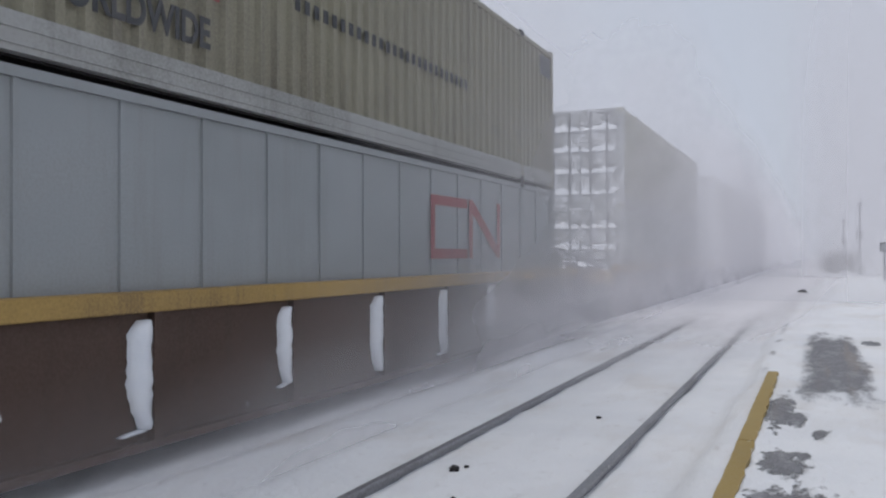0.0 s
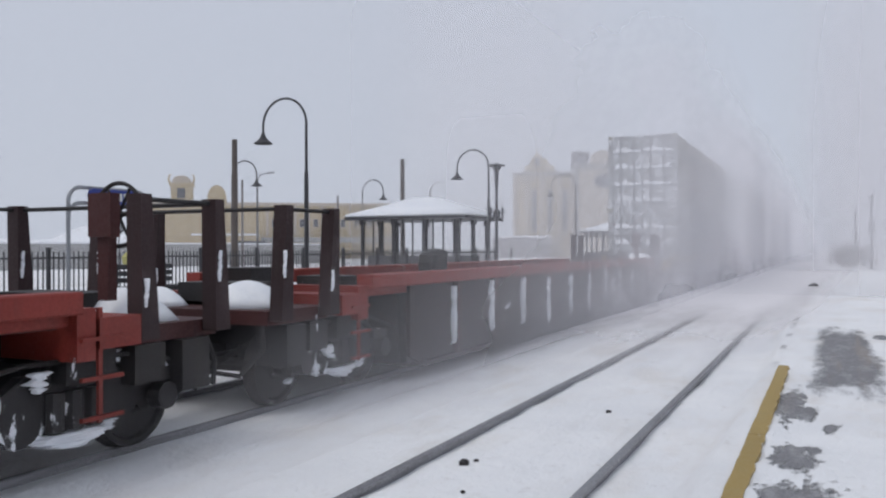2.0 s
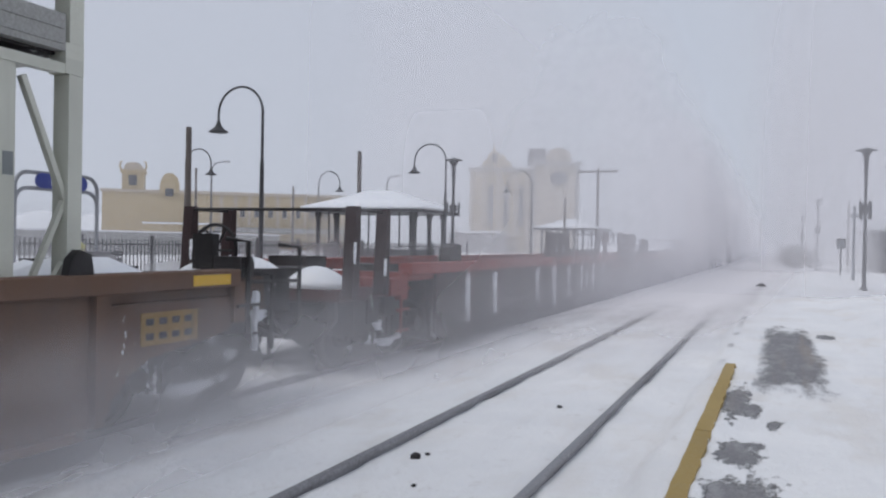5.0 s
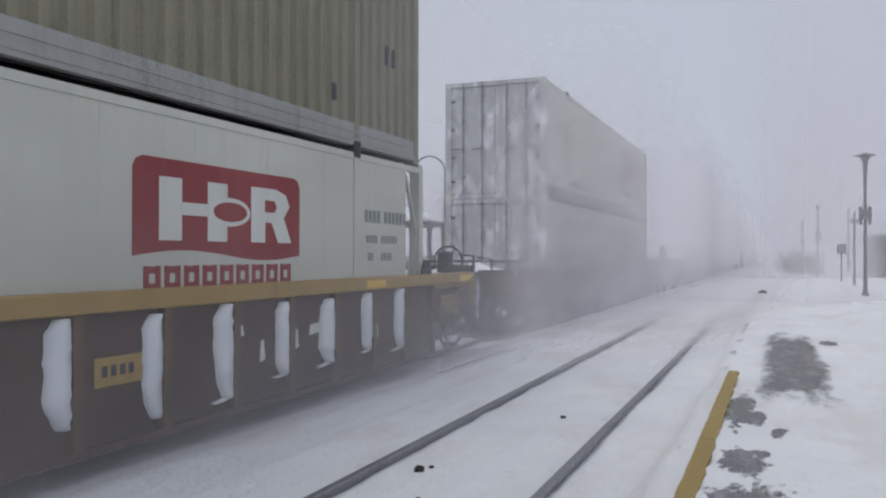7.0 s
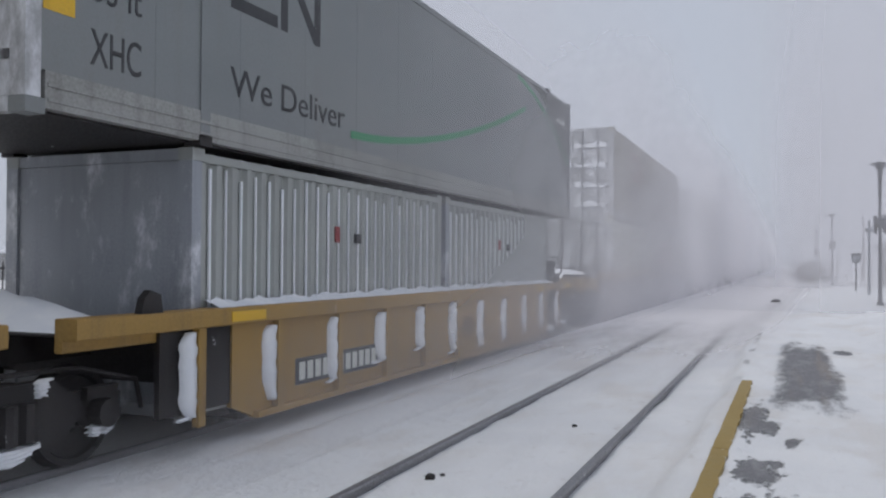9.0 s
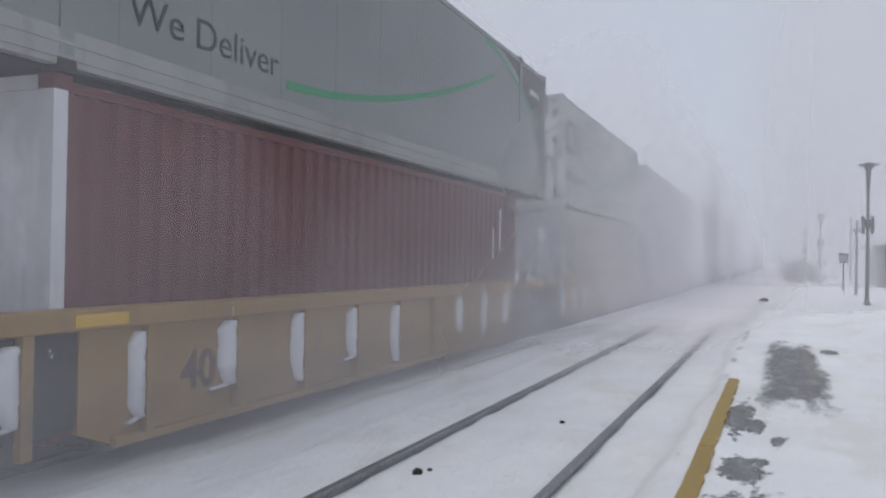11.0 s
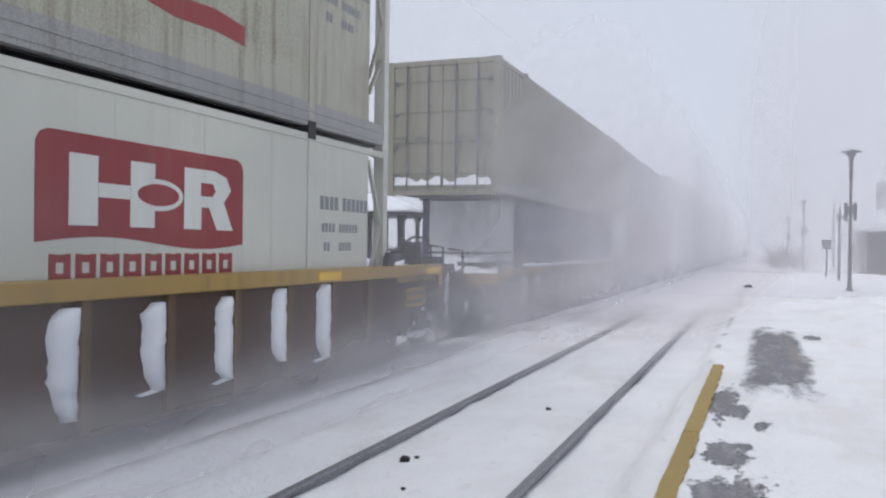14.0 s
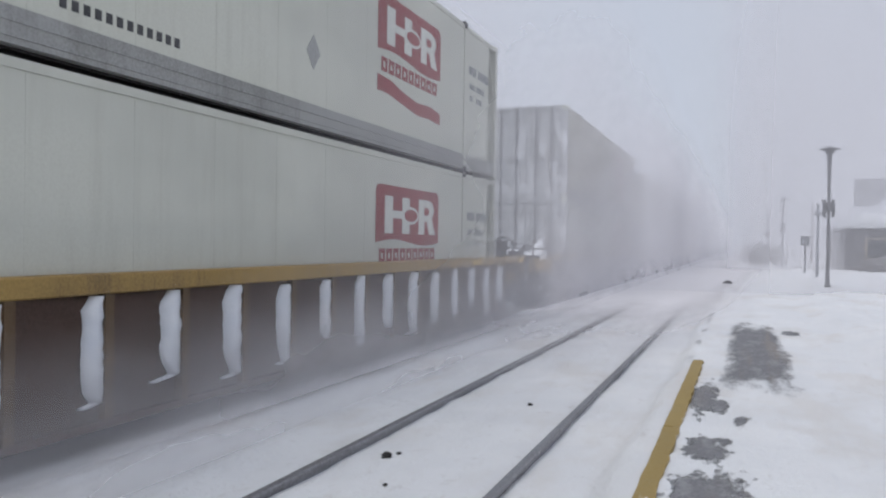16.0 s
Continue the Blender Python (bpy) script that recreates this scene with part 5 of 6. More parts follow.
def round_sign(x, y):
    s = tagged(new("road_sign"), "dark round road sign on a thin post", "sign")
    s.location = (x, y, PLAT)
    bm = bmesh.new()
    tube(bm, [(0, 0, -0.1), (0, 0, 4.3)], 0.05, 6)
    part("post", bm, M_LAMPPOST, s)
    bm = bmesh.new()
    ring = [(0.36 * math.cos(q), 2.75 + 0.40 * math.sin(q)) for q in (2 * math.pi * i / 16 for i in range(16))]
    a, b = [[bm.verts.new((px, d, pz)) for px, pz in ring] for d in (-0.09, -0.055)]
    bm.faces.new(a)
    bm.faces.new(b[::-1])
    for i in range(16):
        bm.faces.new((a[i], b[i], b[(i + 1) % 16], a[(i + 1) % 16]))
    part("disc", bm, M_LAMPPOST, s).rotation_euler.z = radians(46)


round_sign(-43.3, 41.5)


def fence(x, y0, y1):
    """An iron fence of posts, two rails and pickets."""
    f = tagged(new("fence"), "dark iron picket fence along the platform", "fence", kind="structure")
    f.location = (x, 0, PLAT)
    h, gap = 1.26, 0.135
    simple("fence_rail", M_LAMPPOST, f, (-0.02, 0.02, y0, y1, h - 0.16, h - 0.12))
    simple("fence_rail", M_LAMPPOST, f, (-0.02, 0.02, y0, y1, 0.14, 0.18))
    bm = bmesh.new()
    box(bm, -0.035, 0.035, -0.035, 0.035, -0.1, h + 0.06)
    box(bm, -0.045, 0.045, -0.045, 0.045, h + 0.061, h + 0.09)
    post = part("fence_post", bm, M_LAMPPOST, f)
    post.location.y = y0
    y = y0
    while y < y1 - 0.1:
        y += 2.43
        again(post, f, (0, y, 0))
    bm = bmesh.new()
    box(bm, -0.012, 0.012, -0.012, 0.012, 0.05, h)
    first = part("picket", bm, M_LAMPPOST, f)
    y, k = y0 + gap, 0
    first.location = (0, y, 0)
    more = bmesh.new()
    while y < y1 - gap:
        y += gap
        k += 1
        if k < 240:
            again(first, f, (0, y, 0))
        else:
            box(more, -0.012, 0.012, y - 0.012, y + 0.012, 0.05, h)
    if more.verts:
        part("picket_row", more, M_LAMPPOST, f)["kind"] = "stuff"


fence(-15.5, 8.0, 40.0)


def bench(x, y):
    b = tagged(new("bench"), "dark slatted bench on the snowy platform", "bench")
    b.location = (x, y, PLAT)
    for i in range(3):
        simple("seat_slat", M_LAMPPOST, b, (-0.22 + i * 0.15, -0.10 + i * 0.15, -0.9, 0.9, 0.43, 0.47))
    for i in range(3):
        simple("back_slat", M_LAMPPOST, b, (-0.30, -0.26, -0.9, 0.9, 0.55 + i * 0.15, 0.66 + i * 0.15))
    for s in (-0.75, 0.75):
        simple("leg", M_LAMPPOST, b, (-0.25, 0.2, s - 0.03, s + 0.03, -0.05, 0.428), (-0.34, -0.302, s - 0.03, s + 0.03, 0.3, 0.98))
    return b


bench(-14.2, 14.6)
bm = bmesh.new()
slab(bm, [(14.0, 1.41), (14.3, 1.41), (14.32, 1.55), (14.12, 1.70), (13.98, 1.58)], -14.50, -14.40)
ob = ob_mesh("yellow_bag", bm, M_BAG)
tagged(ob, "small bright yellow cover on the bench back", "bag")


def shelter(cx, cy, w, d, eave, apex, label):
    """An open pavilion: posts with braces, a low wall, benches and a hipped snowy roof."""
    s = tagged(new("pavilion"), label, "pavilion", "platform shelters")
    s.location = (cx, cy, PLAT)
    e, a = eave - PLAT, apex - PLAT
    bm = bmesh.new()
    lo = [bm.verts.new((sx * w / 2, sy * d / 2, e)) for sx, sy in ((-1, -1), (1, -1), (1, 1), (-1, 1))]
    ed = [bm.verts.new((sx * w / 2, sy * d / 2, e + 0.10)) for sx, sy in ((-1, -1), (1, -1), (1, 1), (-1, 1))]
    mid = [bm.verts.new((sx * w * 0.26, sy * d * 0.26, e + (a - e) * 0.60)) for sx, sy in ((-1, -1), (1, -1), (1, 1), (-1, 1))]
    hi = [bm.verts.new((sx * w * 0.10, sy * d * 0.10, a)) for sx, sy in ((-1, -1), (1, -1), (1, 1), (-1, 1))]
    for r0, r1 in ((lo, ed), (ed, mid), (mid, hi)):
        for i in range(4):
            bm.faces.new((r0[i], r0[(i + 1) % 4], r1[(i + 1) % 4], r1[i]))
    bm.faces.new(hi)
    bm.faces.new(lo[::-1])
    bmesh.ops.bevel(bm, geom=bm.edges[:], offset=0.06, segments=2, affect="EDGES")
    part("roof", bm, M_SNOW, s, "roof under a thick layer of snow", True)
    simple("fascia", M_LAMPPOST, s, (-w / 2 + 0.05, w / 2 - 0.05, -d / 2 + 0.05, d / 2 - 0.05, e - 0.16, e - 0.005))
    for sx in (-1, -0.33, 0.33, 1):
        for sy in (-1, 0, 1):
            if abs(sx) < 1 and sy == 0:
                continue
            x, y = sx * (w / 2 - 0.7), sy * (d / 2 - 0.7)
            simple("post", M_LAMPPOST, s, (x - 0.08, x + 0.08, y - 0.08, y + 0.08, -0.1, e - 0.16), (x - 0.13, x + 0.13, y - 0.13, y + 0.13, e - 0.40, e - 0.17))
    simple("low_wall", M_ROOFGREY, s, (-w / 2 + 0.8, w / 2 - 0.8, -d / 2 + 1.0, -d / 2 + 1.12, -0.1, 0.95))
    simple("low_wall", M_ROOFGREY, s, (w / 2 - 1.12, w / 2 - 1.0, -d / 2 + 1.2, d / 2 - 1.0, -0.1, 0.95))
    each("glazing_bar", M_LAMPPOST, s, *[(x - 0.03, x + 0.03, -d / 2 + 1.03, -d / 2 + 1.09, 0.952, e - 0.162) for x in np.linspace(-w / 2 + 1.1, w / 2 - 1.1, 9)])
    simple("bench_seat", M_WOOD, s, (-w / 2 + 1.2, w / 2 - 1.2, 0.2, 0.65, 0.40, 0.46), (-w / 2 + 1.4, -w / 2 + 1.5, 0.25, 0.6, -0.1, 0.398), (w / 2 - 1.5, w / 2 - 1.4, 0.25, 0.6, -0.1, 0.398))


shelter(-18.5, 37.7, 6.6, 5.0, 3.32, 4.30, "open platform pavilion with dark posts and a snowy roof")
shelter(-18.6, 79.4, 6.2, 5.0, 3.35, 4.25, "farther open pavilion with a snowy roof")


def window(parent, name, x0, x1, y0, y1, z0, z1, axis, face, sill=True):
    """A window set in a wall: glass, a frame and a sill. axis says which way it faces."""
    f = 0.12
    if axis == "x":
        pane = simple("window", M_WINDOW, parent, (face - 0.05, face + 0.02, y0, y1, z0, z1))
        simple("frame", M_STUCCO2, pane, (face, face + 0.12, y0 - f, y0 - 0.003, z0 - f, z1 + f), (face, face + 0.12, y1 + 0.003, y1 + f, z0 - f, z1 + f),
               (face, face + 0.10, y0, y1, z1 + 0.003, z1 + f), (face, face + 0.2, y0, y1, z0 - f, z0 - 0.003))
    else:
        pane = simple("window", M_WINDOW, parent, (x0, x1, face - 0.02, face + 0.05, z0, z1))
        simple("frame", M_STUCCO2, pane, (x0 - f, x0 - 0.003, face - 0.12, face, z0 - f, z1 + f), (x1 + 0.003, x1 + f, face - 0.12, face, z0 - f, z1 + f),
               (x0, x1, face - 0.10, face, z1 + 0.003, z1 + f), (x0, x1, face - 0.2, face, z0 - f, z0 - 0.003))
    return pane


def placed(name, label, t, px_angle, dist, category="building"):
    """A thing at a bearing (degrees left of the track) and a distance from where the camera stands, turned to face it squarely."""
    ob = tagged(new(name), label, category)
    a = radians(px_angle)
    ob.location = (-math.sin(a) * dist, math.cos(a) * dist, 0.4)
    ob.rotation_euler = (0, 0, a + radians(t))
    return ob


def rounded_gable(bm, x0, x1, y0, y1, z, rise):
    """A curved parapet along x."""
    n = 10
    out = [(x0, z)] + [(x0 + (x1 - x0) * (0.5 - 0.5 * math.cos(math.pi * i / n)), z + rise * (0.35 + 0.65 * math.sin(math.pi * i / n))) for i in range(n + 1)] + [(x1, z)]
    a = [bm.verts.new((x, y0, q)) for x, q in out]
    b = [bm.verts.new((x, y1, q)) for x, q in out]
    bm.faces.new(a)
    bm.faces.new(b[::-1])
    for i in range(len(out) - 1):
        bm.faces.new((a[i + 1], a[i], b[i], b[i + 1]))


def theatre():
    """A tall stucco block with curved parapets, pilasters and a round window."""
    b = placed("theatre_building", "tall beige stucco building with curved parapets in the snow haze", 0, 16.5, 126)
    b.scale = (1.125, 1.125, 1.125)
    simple("wall", M_STUCCO, b, (-7.1, 1.0, 0, 12, -0.5, 11.4))
    simple("wall", M_STUCCO2, b, (1.003, 7.4, -1.5, 12, -0.5, 12.1))
    # stepped and pointed gable of the yellow wing
    out = [(-5.6, 11.4), (-5.5, 12.2), (-4.9, 12.5), (-4.6, 13.3), (-4.2, 13.7), (-3.9, 14.5), (-3.6, 13.7), (-3.1, 13.3), (-2.5, 13.1), (-2.2, 12.4), (-1.6, 12.2), (-1.5, 11.4)]
    bm = bmesh.new()
    a, c2 = [[bm.verts.new((x, y, z)) for x, z in out] for y in (0.003, 0.6)]
    bm.faces.new(a)
    bm.faces.new(c2[::-1])
    for i in range(len(out) - 1):
        bm.faces.new((a[i + 1], a[i], c2[i], c2[i + 1]))
    gable = part("gable", bm, M_STUCCO, b)
    simple("gable_opening", M_WINDOW, gable, (-4.25, -3.55, -0.06, 0.0, 12.2, 13.2))
    simple("roof_house", M_ROOFGREY, b, (0.6, 3.0, 0.6, 4.5, 12.1, 14.1))
    bm = bmesh.new()
    rounded_gable(bm, 3.0, 6.3, -1.5, -0.9, 12.103, 1.9)
    part("parapet", bm, M_STUCCO2, b)
    for x0, x1, y, z in ((-7.4, 1.0, -0.25, 11.0), (0.8, 7.7, -1.75, 11.7)):
        simple("cornice", M_CONCRETE, b, (x0, x1, y, y + 0.24, z, z + 0.42))
    for x, z in ((-6.9, 10.99), (-5.3, 10.99), (-3.3, 10.99), (-1.0, 10.99), (0.6, 10.99)):
        simple("pilaster", M_STUCCO2, b, (x - 0.22, x + 0.22, -0.22, -0.003, -0.5, z))
    each("pilaster", M_CONCRETE, b, (1.1, 1.5, -1.72, -1.503, -0.5, 11.69), (6.9, 7.3, -1.72, -1.503, -0.5, 11.69))
    bm = bmesh.new()
    ring = [(4.7 + 1.2 * math.cos(q), 10.0 + 0.85 * math.sin(q)) for q in (2 * math.pi * i / 18 for i in range(18))]
    a = [bm.verts.new((x, -1.58, z)) for x, z in ring]
    c2 = [bm.verts.new((x, -1.49, z)) for x, z in ring]
    bm.faces.new(a)
    for i in range(18):
        bm.faces.new((a[i], a[(i + 1) % 18], c2[(i + 1) % 18], c2[i]))
    part("round_window", bm, M_WINDOW, b)
    for x in (-4.3, -2.2, -0.2):
        window(b, "w", x - 0.3, x + 0.3, 0, 0, 3.5, 9.0, "y", 0)
    simple("roof", M_SNOW, b, (-6.9, 0.9, 0.7, 11.8, 11.4, 11.6), (1.1, 7.2, -0.8, 11.8, 12.1, 12.3))
    simple("annex_wall", M_ROOFGREY, b, (-9.5, -2.0, -4.5, -0.3, -0.5, 2.6))
    simple("annex_roof", M_SNOW, b, (-9.6, -1.9, -4.6, -0.28, 2.603, 2.85))


theatre()


def long_hall():
    """A long low hall with a bell turret, a curved gable over its door and a grey canopy."""
    b = placed("cinema_hall", "long yellow stucco hall with a small bell turret", 0, 36.35, 112)
    simple("wall", M_STUCCO, b, (-15.5, 15.5, 0, 22, -0.5, 7.1))
    simple("roof", M_SNOW, b, (-15.3, 15.3, 0.4, 21.8, 7.1, 7.3))
    simple("cornice", M_STUCCO2, b, (-15.7, 15.7, -0.2, 0.38, 7.11, 7.5))
    t = simple("turret", M_STUCCO, b, (-13.2, -10.6, 0.2, 2.8, 7.52, 9.6), (-13.4, -10.4, 0.0, 3.0, 9.603, 9.95))
    bm = bmesh.new()
    rounded_gable(bm, -13.0, -10.8, 0.3, 2.7, 9.953, 1.0)
    part("turret_cap", bm, M_STUCCO2, t)
    for s in (-1, 1):
        bm = bmesh.new()
        tube(bm, [(-11.9 + s * 1.35, 0.6, 9.9), (-11.9 + s * 1.62, 0.6, 10.4), (-11.9 + s * 1.5, 0.6, 11.0), (-11.9 + s * 1.2, 0.6, 11.05)], 0.16, 6, 0.07)
        part("scroll", bm, M_STUCCO, t)
    simple("belfry_opening", M_WINDOW, t, (-12.4, -11.4, 0.12, 0.19, 8.0, 9.3))
    bm = bmesh.new()
    rounded_gable(bm, -8.6, -6.2, -0.4, 0.39, 7.11, 2.6)
    g = part("gable", bm, M_STUCCO, b)
    simple("gable_window", M_WINDOW, g, (-7.9, -6.9, -0.46, -0.41, 6.7, 7.7))
    simple("porch", M_STUCCO, b, (-10.0, -2.2, -5.0, -0.3, -0.5, 3.1))
    simple("porch_roof", M_SNOW, b, (-10.2, -2.0, -5.2, -0.3, 3.103, 3.3))
    for i in range(9):
        x = -1.0 + i * 1.8
        simple("pilaster", M_STUCCO2, b, (x - 0.18, x + 0.18, -0.12, -0.003, 3.2, 7.09))
        if i < 8:
            window(b, "w", x + 0.62, x + 1.18, 0, 0, 4.3, 5.3, "y", 0)
    simple("canopy", M_CONCRETE, b, (-1.8, 15.4, -2.2, -0.3, 2.2, 2.9))
    simple("sign_band", M_LOGO_DARK, b, (-4.5, -1.0, -5.3, -5.21, 1.4, 2.4))


long_hall()


def low_wall():
    """The grey parapet of an overpass behind the fence, with snow on it."""
    w = tagged(new("parapet_wall"), "long grey concrete parapet wall under snow", "wall", kind="structure")
    w.location = (-46, 44, 0.4)
    w.rotation_euler = (0, 0, radians(-8))
    for i in range(14):
        simple("wall_panel", M_CONCRETE, w, (-0.2, 0.2, -34 + i * 4.0, -30.03 + i * 4.0, -0.5, 1.75))
    simple("snow_cap", M_SNOW, w, (-0.28, 0.28, -34, 22, 1.753, 1.86))


low_wall()


def far_hills():
    bm = bmesh.new()
    n = 40
    for k, (dist, h) in enumerate(((150, 6.5), (190, 9.0))):
        rnd = random.Random(8 + k)
        pts = []
        for i in range(n + 1):
            a = radians(34 + 36 * i / n)
            z = h * (0.55 + 0.25 * math.sin(i * 0.5 + k) + 0.12 * math.sin(i * 1.3) + 0.05 * rnd.random())
            pts.append((-math.sin(a), math.cos(a), z))
        lo = [bm.verts.new((x * dist, y * dist, -0.5)) for x, y, z in pts]
        hi = [bm.verts.new((x * (dist + 12), y * (dist + 12), z)) for x, y, z in pts]
        bk = [bm.verts.new((x * (dist + 40), y * (dist + 40), -0.5)) for x, y, z in pts]
        for a0, b0 in ((lo, hi), (hi, bk)):
            for i in range(n):
                bm.faces.new((a0[i], a0[i + 1], b0[i + 1], b0[i]))
    return tagged(ob_mesh("snowy_rise", bm, M_SNOW, True), "low snowy rise of land in the distance", "hill", kind="structure")


far_hills()


def station_house():
    """The station house on the near platform: grey walls, a wide snowy hipped roof and a brick chimney block."""
    b = tagged(new("station_house"), "low grey station house with a broad snow-covered hip roof", "building")
    b.location = (10.6, 64.0, 0.2)
    simple("wall", M_ROOFGREY, b, (-4.2, 4.2, -3.2, 9.0, -0.2, 2.75))
    bm = bmesh.new()
    lo = [bm.verts.new(p) for p in ((-5.0, -4.0, 2.80), (5.0, -4.0, 2.80), (5.0, 9.8, 2.80), (-5.0, 9.8, 2.80))]
    hi = [bm.verts.new(p) for p in ((-0.9, 0.5, 5.2), (0.9, 0.5, 5.2), (0.9, 5.0, 5.2), (-0.9, 5.0, 5.2))]
    for i in range(4):
        bm.faces.new((lo[i], lo[(i + 1) % 4], hi[(i + 1) % 4], hi[i]))
    bm.faces.new(hi)
    bm.faces.new(lo[::-1])
    bmesh.ops.bevel(bm, geom=bm.edges[:], offset=0.12, segments=2, affect="EDGES")
    part("roof", bm, M_SNOW, b, "snow-covered hip roof", True)
    simple("chimney", M_ROOFGREY, b, (-3.1, 1.9, 2.0, 3.4, 4.6, 6.5))
    for x in (-3.0, -0.6, 1.8):
        window(b, "w", x, x + 1.2, 0, 0, 0.9, 2.1, "y", -3.2)
    simple("door", M_LAMPPOST, b, (-4.26, -4.19, 0.0, 1.0, -0.1, 2.0))
    bm = bmesh.new()
    bmesh.ops.create_icosphere(bm, subdivisions=3, radius=1.0)
    for v in bm.verts:
        v.co = Vector((-2.2 + v.co.x * 1.5, -4.6 + v.co.y * 0.9, 0.3 + v.co.z * (0.75 + 0.1 * math.sin(v.co.x * 5))))
    return b, bm


house, bush = station_house()
bush_ob = ob_mesh("snowed_shrub", bush, paint("snowy_shrub", (0.16, 0.15, 0.15), 0.9, (0.08, 0.08, 0.08), 0.4, 0.55), True)
bush_ob.location = (10.6, 64.0, 0.2)
tagged(bush_ob, "dark shrub half covered by snow beside the house", "shrub")


def hedge():
    """Bare brush along the far end of the near platform."""
    rnd = random.Random(12)
    bm = bmesh.new()
    for i in range(260):
        y = rnd.uniform(72, 125)
        x = 2.2 + rnd.gauss(0, 0.8) - (y - 72) * 0.015
        h = rnd.uniform(0.8, 2.3)
        tube(bm, [(x, y, 0.1), (x + rnd.uniform(-0.3, 0.3), y, h * 0.6), (x + rnd.uniform(-0.6, 0.6), y + rnd.uniform(-0.3, 0.3), h)], 0.05, 3, 0.015)
    return tagged(ob_mesh("bare_brush", bm, M_WOOD), "bare winter brush along the end of the platform", "bush", kind="stuff")


hedge()

# ---- airborne snow and painted haze, on flat sheets ----


def sheet_mesh(name, pts, material, label, moves=False):
    me = bpy.data.meshes.new(name)
    me.from_pydata(pts, [], [tuple(range(len(pts)))])
    me.materials.append(material)
    return tagged(new(name, me), label, "snow cloud", kind="stuff")


def along_train(n):
    """Distance haze painted into a sheet's opacity: thickens down the track and towards the ground; ragged on top."""
    v = n.where(True)
    s = n.put("ShaderNodeSeparateXYZ", Vector=v)
    x, y, z = s.outputs
    away = n.math("LOGARITHM", n.math("MAXIMUM", y, 1.0), math.e)
    billow = n.noise(n.put("ShaderNodeCombineXYZ", X=n.math("MULTIPLY", away, 2.6), Y=n.math("DIVIDE", z, n.math("MULTIPLY_ADD", y, 0.07, 0.4)), Z=0.0).outputs[0], 1.0, 4, 0.5)
    path = n.math("MAXIMUM", n.math("SUBTRACT", n.math("MULTIPLY_ADD", n.ramp(z, 2.2, 0.0), 3.0, y), 7.5), 0.0)
    rate = n.math("MULTIPLY", n.ramp(z, 0.6, 5.0, -0.044, -0.034), n.ramp(billow, 0.25, 0.75, 0.86, 1.15))
    path = n.math("MULTIPLY_ADD", n.math("MULTIPLY", path, path), 0.012, path)
    far = n.math("SUBTRACT", 1.0, n.math("EXPONENT", n.math("MULTIPLY", path, rate)))
    low = n.math("MULTIPLY", n.math("MULTIPLY", n.ramp(z, 1.6, 0.0), n.ramp(y, 7.0, 16.0)), n.ramp(billow, 0.30, 0.70, 0.10, 0.42))
    reach = n.math("MINIMUM", y, 34.0)
    top = n.ramp(n.math("MULTIPLY_ADD", billow, -3.0, n.math("ADD", z, 1.5)), n.math("MULTIPLY_ADD", reach, 0.16, 7.5), n.math("MULTIPLY_ADD", reach, 0.08, 3.4))
    return n.math("MULTIPLY", n.math("MAXIMUM", far, low), top, clamp=True)


sheet_mesh("blowing_snow", [(-4.72, 2, -0.02), (-4.72, 420, -0.02), (-4.72, 420, 30), (-4.72, 2, 30)], haze("haze_sheet_along_train", along_train),
           "flat sheet of blowing snow and painted distance haze along the train")


def on_ground(n):
    v = n.where(True)
    s = n.put("ShaderNodeSeparateXYZ", Vector=v)
    x, y, z = s.outputs
    billow = n.noise(n.mapped(v, (0.8, 0.15, 1)), 1.0, 5, 0.6)
    d = n.math("MULTIPLY", n.ramp(n.math("ADD", y, n.math("MULTIPLY", billow, 12.0)), 15.0, 33.0), n.ramp(n.math("MULTIPLY_ADD", y, -0.04, x), -0.4, -2.8))
    near = n.math("MULTIPLY", n.ramp(x, -3.2, -4.7), n.ramp(billow, 0.3, 0.7, 0.08, 0.40))
    return n.math("MAXIMUM", n.math("MULTIPLY", d, 0.9), n.math("MULTIPLY", near, n.ramp(y, 5.0, 14.0, 0.05, 1.0)), clamp=True)


sheet_mesh("ground_drift", [(-4.70, 2, 0.16), (2.5, 2, 0.16), (2.5, 300, 0.16), (-4.70, 300, 0.16)], haze("low_drifting_snow", on_ground), "low drifting snow over the rails")


# distance haze put into the opacity of a flat card before the buildings
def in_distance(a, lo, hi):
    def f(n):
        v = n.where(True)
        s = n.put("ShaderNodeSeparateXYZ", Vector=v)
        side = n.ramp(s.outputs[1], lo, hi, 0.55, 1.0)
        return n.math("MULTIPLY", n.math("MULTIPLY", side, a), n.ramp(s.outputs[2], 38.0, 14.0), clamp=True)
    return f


sheet_mesh("snow_haze", [(-24.3, -40, 0.3), (-24.3, 220, 0.3), (-24.3, 220, 40), (-24.3, -40, 40)], haze("distant_haze_card", in_distance(0.38, 28.0, 60.0)), "flat card with thin painted haze before the far buildings")


# cards across the platform; their opacity and grey tone paint the haze
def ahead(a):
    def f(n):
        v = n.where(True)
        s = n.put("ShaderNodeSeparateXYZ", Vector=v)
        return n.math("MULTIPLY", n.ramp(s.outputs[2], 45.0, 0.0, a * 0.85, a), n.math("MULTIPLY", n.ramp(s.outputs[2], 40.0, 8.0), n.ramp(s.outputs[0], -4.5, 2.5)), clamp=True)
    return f


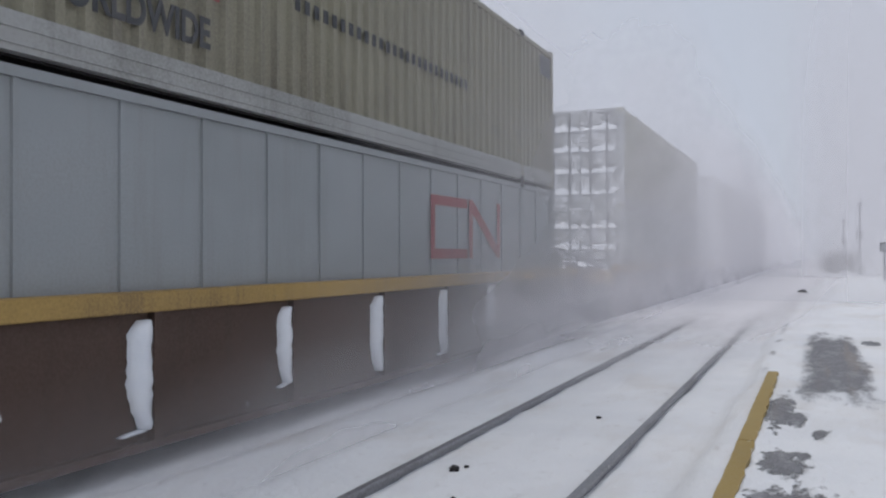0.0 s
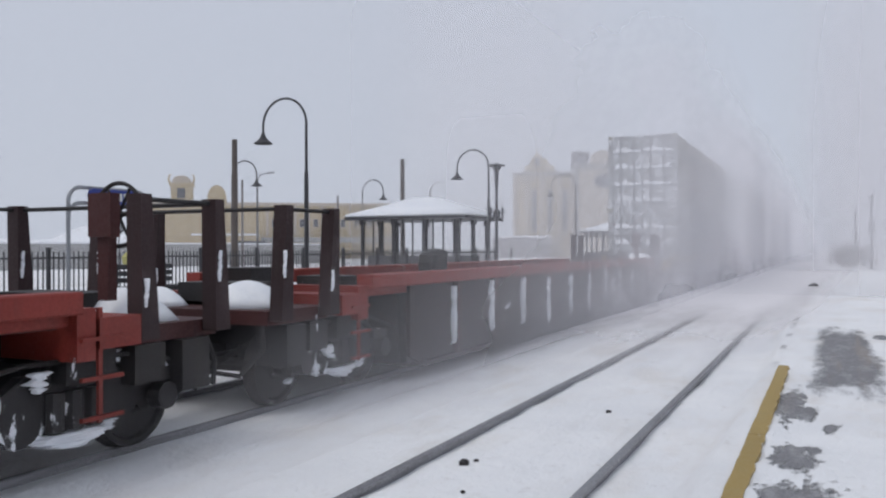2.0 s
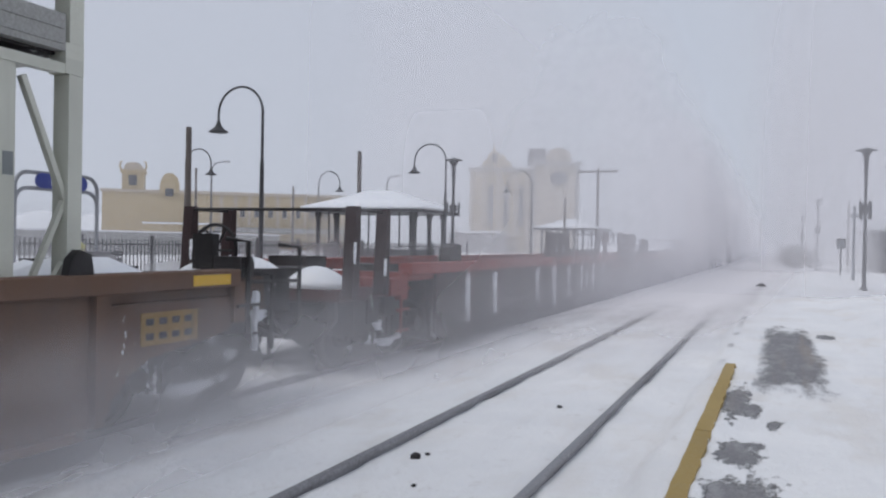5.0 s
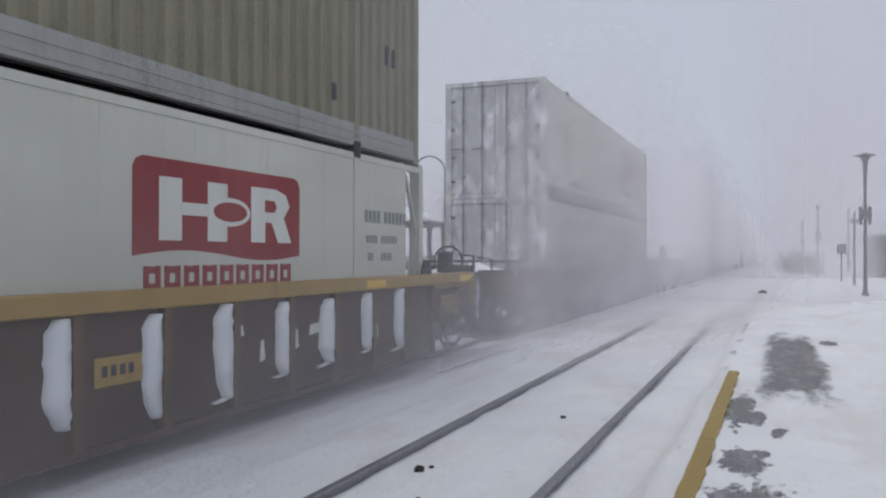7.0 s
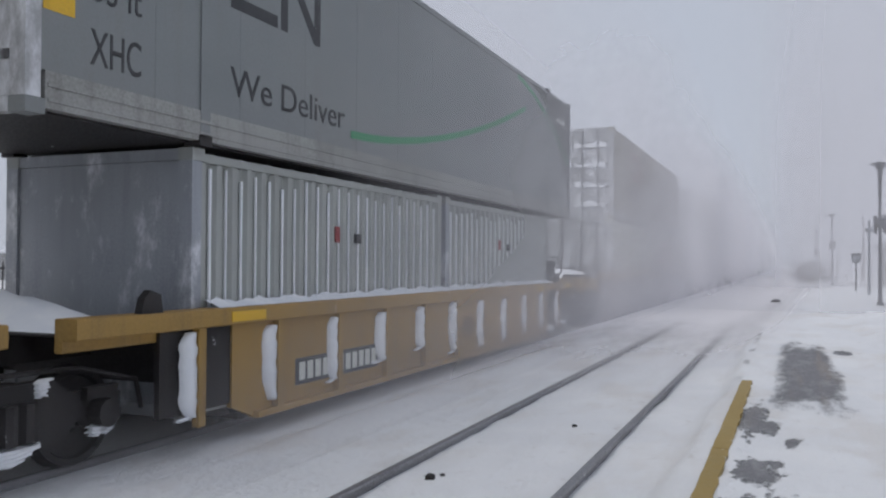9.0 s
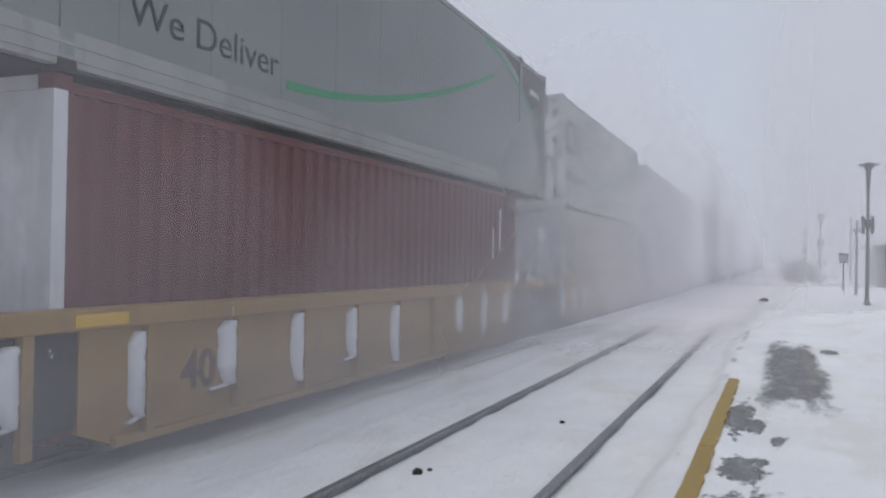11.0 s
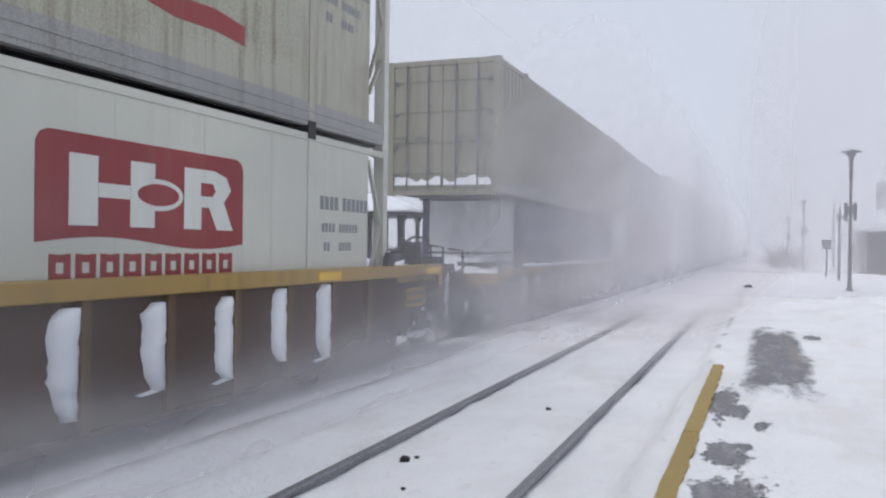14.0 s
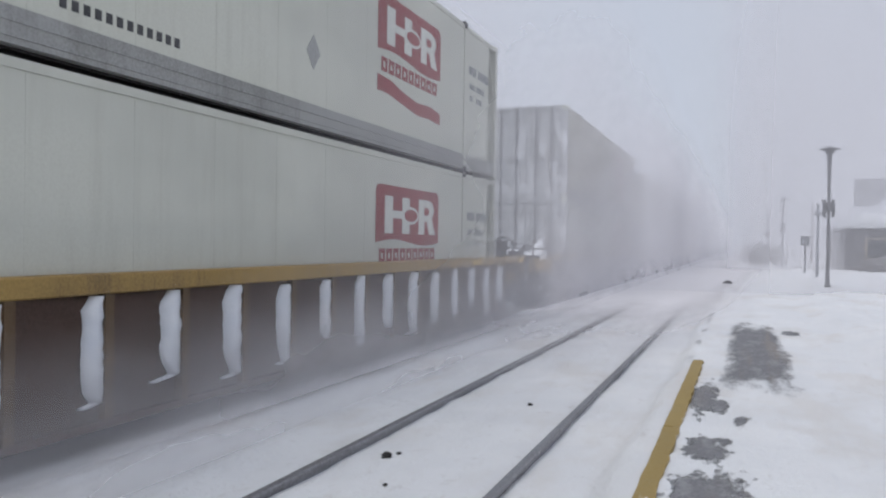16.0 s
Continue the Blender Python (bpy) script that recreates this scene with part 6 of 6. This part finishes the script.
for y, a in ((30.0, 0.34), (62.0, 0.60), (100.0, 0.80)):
    sheet_mesh("snow_haze", [(-4.6, y, 0.17), (120, y, 0.17), (120, y, 45), (-4.6, y, 45)], haze("haze_card_ahead", ahead(a), (0.81, 0.80, 0.825)), "flat card with painted haze over the far end of the platform")


# one more haze card, fading what stands behind the train
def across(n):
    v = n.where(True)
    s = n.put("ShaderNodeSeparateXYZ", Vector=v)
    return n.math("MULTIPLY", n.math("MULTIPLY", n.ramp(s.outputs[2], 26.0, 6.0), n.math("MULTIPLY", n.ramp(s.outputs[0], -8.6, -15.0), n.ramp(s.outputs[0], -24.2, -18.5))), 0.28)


sheet_mesh("snow_haze", [(-24.25, 42, 0.46), (-8.4, 42, 0.46), (-8.4, 42, 28), (-24.25, 42, 28)], haze("haze_card_behind_train", across), "flat card with painted haze over the far platform")


def swirl(a, length, top):
    """Snow that the cars drag along, thickest near the ground."""
    def f(n):
        v = n.where()
        s = n.put("ShaderNodeSeparateXYZ", Vector=v)
        billow = n.noise(n.mapped(v, (1, 0.45, 0.8)), 0.9, 3, 0.5) if top < 2.8 else n.noise(n.mapped(v, (1, 0.3, 0.5)), 0.9, 2, 0.5)
        ends = n.ramp(n.math("ABSOLUTE", s.outputs[1]), length / 2, length / 2 - 4.0)
        up = n.ramp(n.math("ADD", s.outputs[2], n.math("MULTIPLY_ADD", billow, -1.4, 0.7)), top, top * 0.35)
        return n.math("MULTIPLY", n.math("MULTIPLY", ends, up), n.ramp(billow, 0.22, 0.68, a * 0.35, a), clamp=True)
    return f


SWIRLS = ((-10, 8, 0.30, 2.4, 1.60), (-4, 9, 0.20, 3.0, 1.60), (-75, 18, 0.40, 1.9, 1.60), (0, 7, 0.28, 1.8, 1.60), (-66, 14, 0.5, 2.4, -1.55),
          (-84, 10, 0.32, 2.6, 1.60), (-89.5, 9, 0.36, 6.0, 1.60), (-91, 13, 0.40, 5.5, -1.55), (-113.5, 8, 0.30, 2.2, 1.60), (-199, 12, 0.14, 2.4, 1.60), (-186, 32, 0.13, 5.5, 1.60),
          (-160, 24, 0.20, 5.5, 1.60), (-221, 12, 0.20, 2.4, 1.60), (-102, 14, 0.10, 2.9, 1.60), (-216, 15, 0.24, 3.4, 1.60), (-236.5, 20, 0.14, 1.2, 1.60), (22, 22, 0.5, 1.8, 1.60), (16, 14, 0.25, 3.2, 1.60))
for i, (u, length, a, top, x) in enumerate(SWIRLS):
    x += 0.008 * i if x > 0 else 0.0
    m = haze("dragged_snow", swirl(a, length, top))
    ob = sheet_mesh("snow_swirl", [(x, -length / 2, 0.0), (x, length / 2, 0.0), (x, length / 2, top + 0.8), (x, -length / 2, top + 0.8)], m, "swirl of snow dragged along by the train")
    on_train(ob, u)


def ground_blow(a, top):
    """The long low bank of loose snow that the whole train drags beside it."""
    def f(n):
        v = n.where()
        s = n.put("ShaderNodeSeparateXYZ", Vector=v)
        billow = n.noise(n.mapped(v, (1, 0.30, 0.9)), 0.8, 4, 0.5)
        up = n.ramp(n.math("MULTIPLY_ADD", billow, -1.2 * top, n.math("ADD", s.outputs[2], 0.6 * top)), top, 0.0)
        bare = n.math("MULTIPLY", n.ramp(s.outputs[1], -66.0, -58.0), n.ramp(s.outputs[1], -8.0, -16.0))
        brown = n.math("MULTIPLY", n.ramp(s.outputs[1], -168.0, -158.0), n.ramp(s.outputs[1], -97.0, -101.0))
        full = n.math("MULTIPLY_ADD", n.math("MAXIMUM", bare, brown), -0.75, 1.0)
        return n.math("MULTIPLY", n.math("MULTIPLY", up, full), n.ramp(billow, 0.28, 0.72, a * 0.3, a), clamp=True)
    return f


for x, top, a in ((1.80, 1.1, 0.32), (2.55, 0.5, 0.36)):
    ob = sheet_mesh("snow_bank_in_the_air", [(x, -250, 0.0), (x, 120, 0.0), (x, 120, top * 1.7), (x, -250, top * 1.7)], haze("low_dragged_snow", ground_blow(a, top)), "low bank of loose snow dragged beside the train")
    on_train(ob, 0.0)


def travel(t):
    """How far the train has gone: it slows very slightly in the middle of the clip."""
    q = min(1.0, max(0.0, (t - 7.5) / 2.6))
    return SPEED * t - 0.68 * q


def motions():
    """The whole train rolls away together."""
    for ob, u, z in moving:
        walk(ob, [(t / 2, pose(TRACK, u + travel(t / 2), z)) for t in range(0, 33)])


motions()
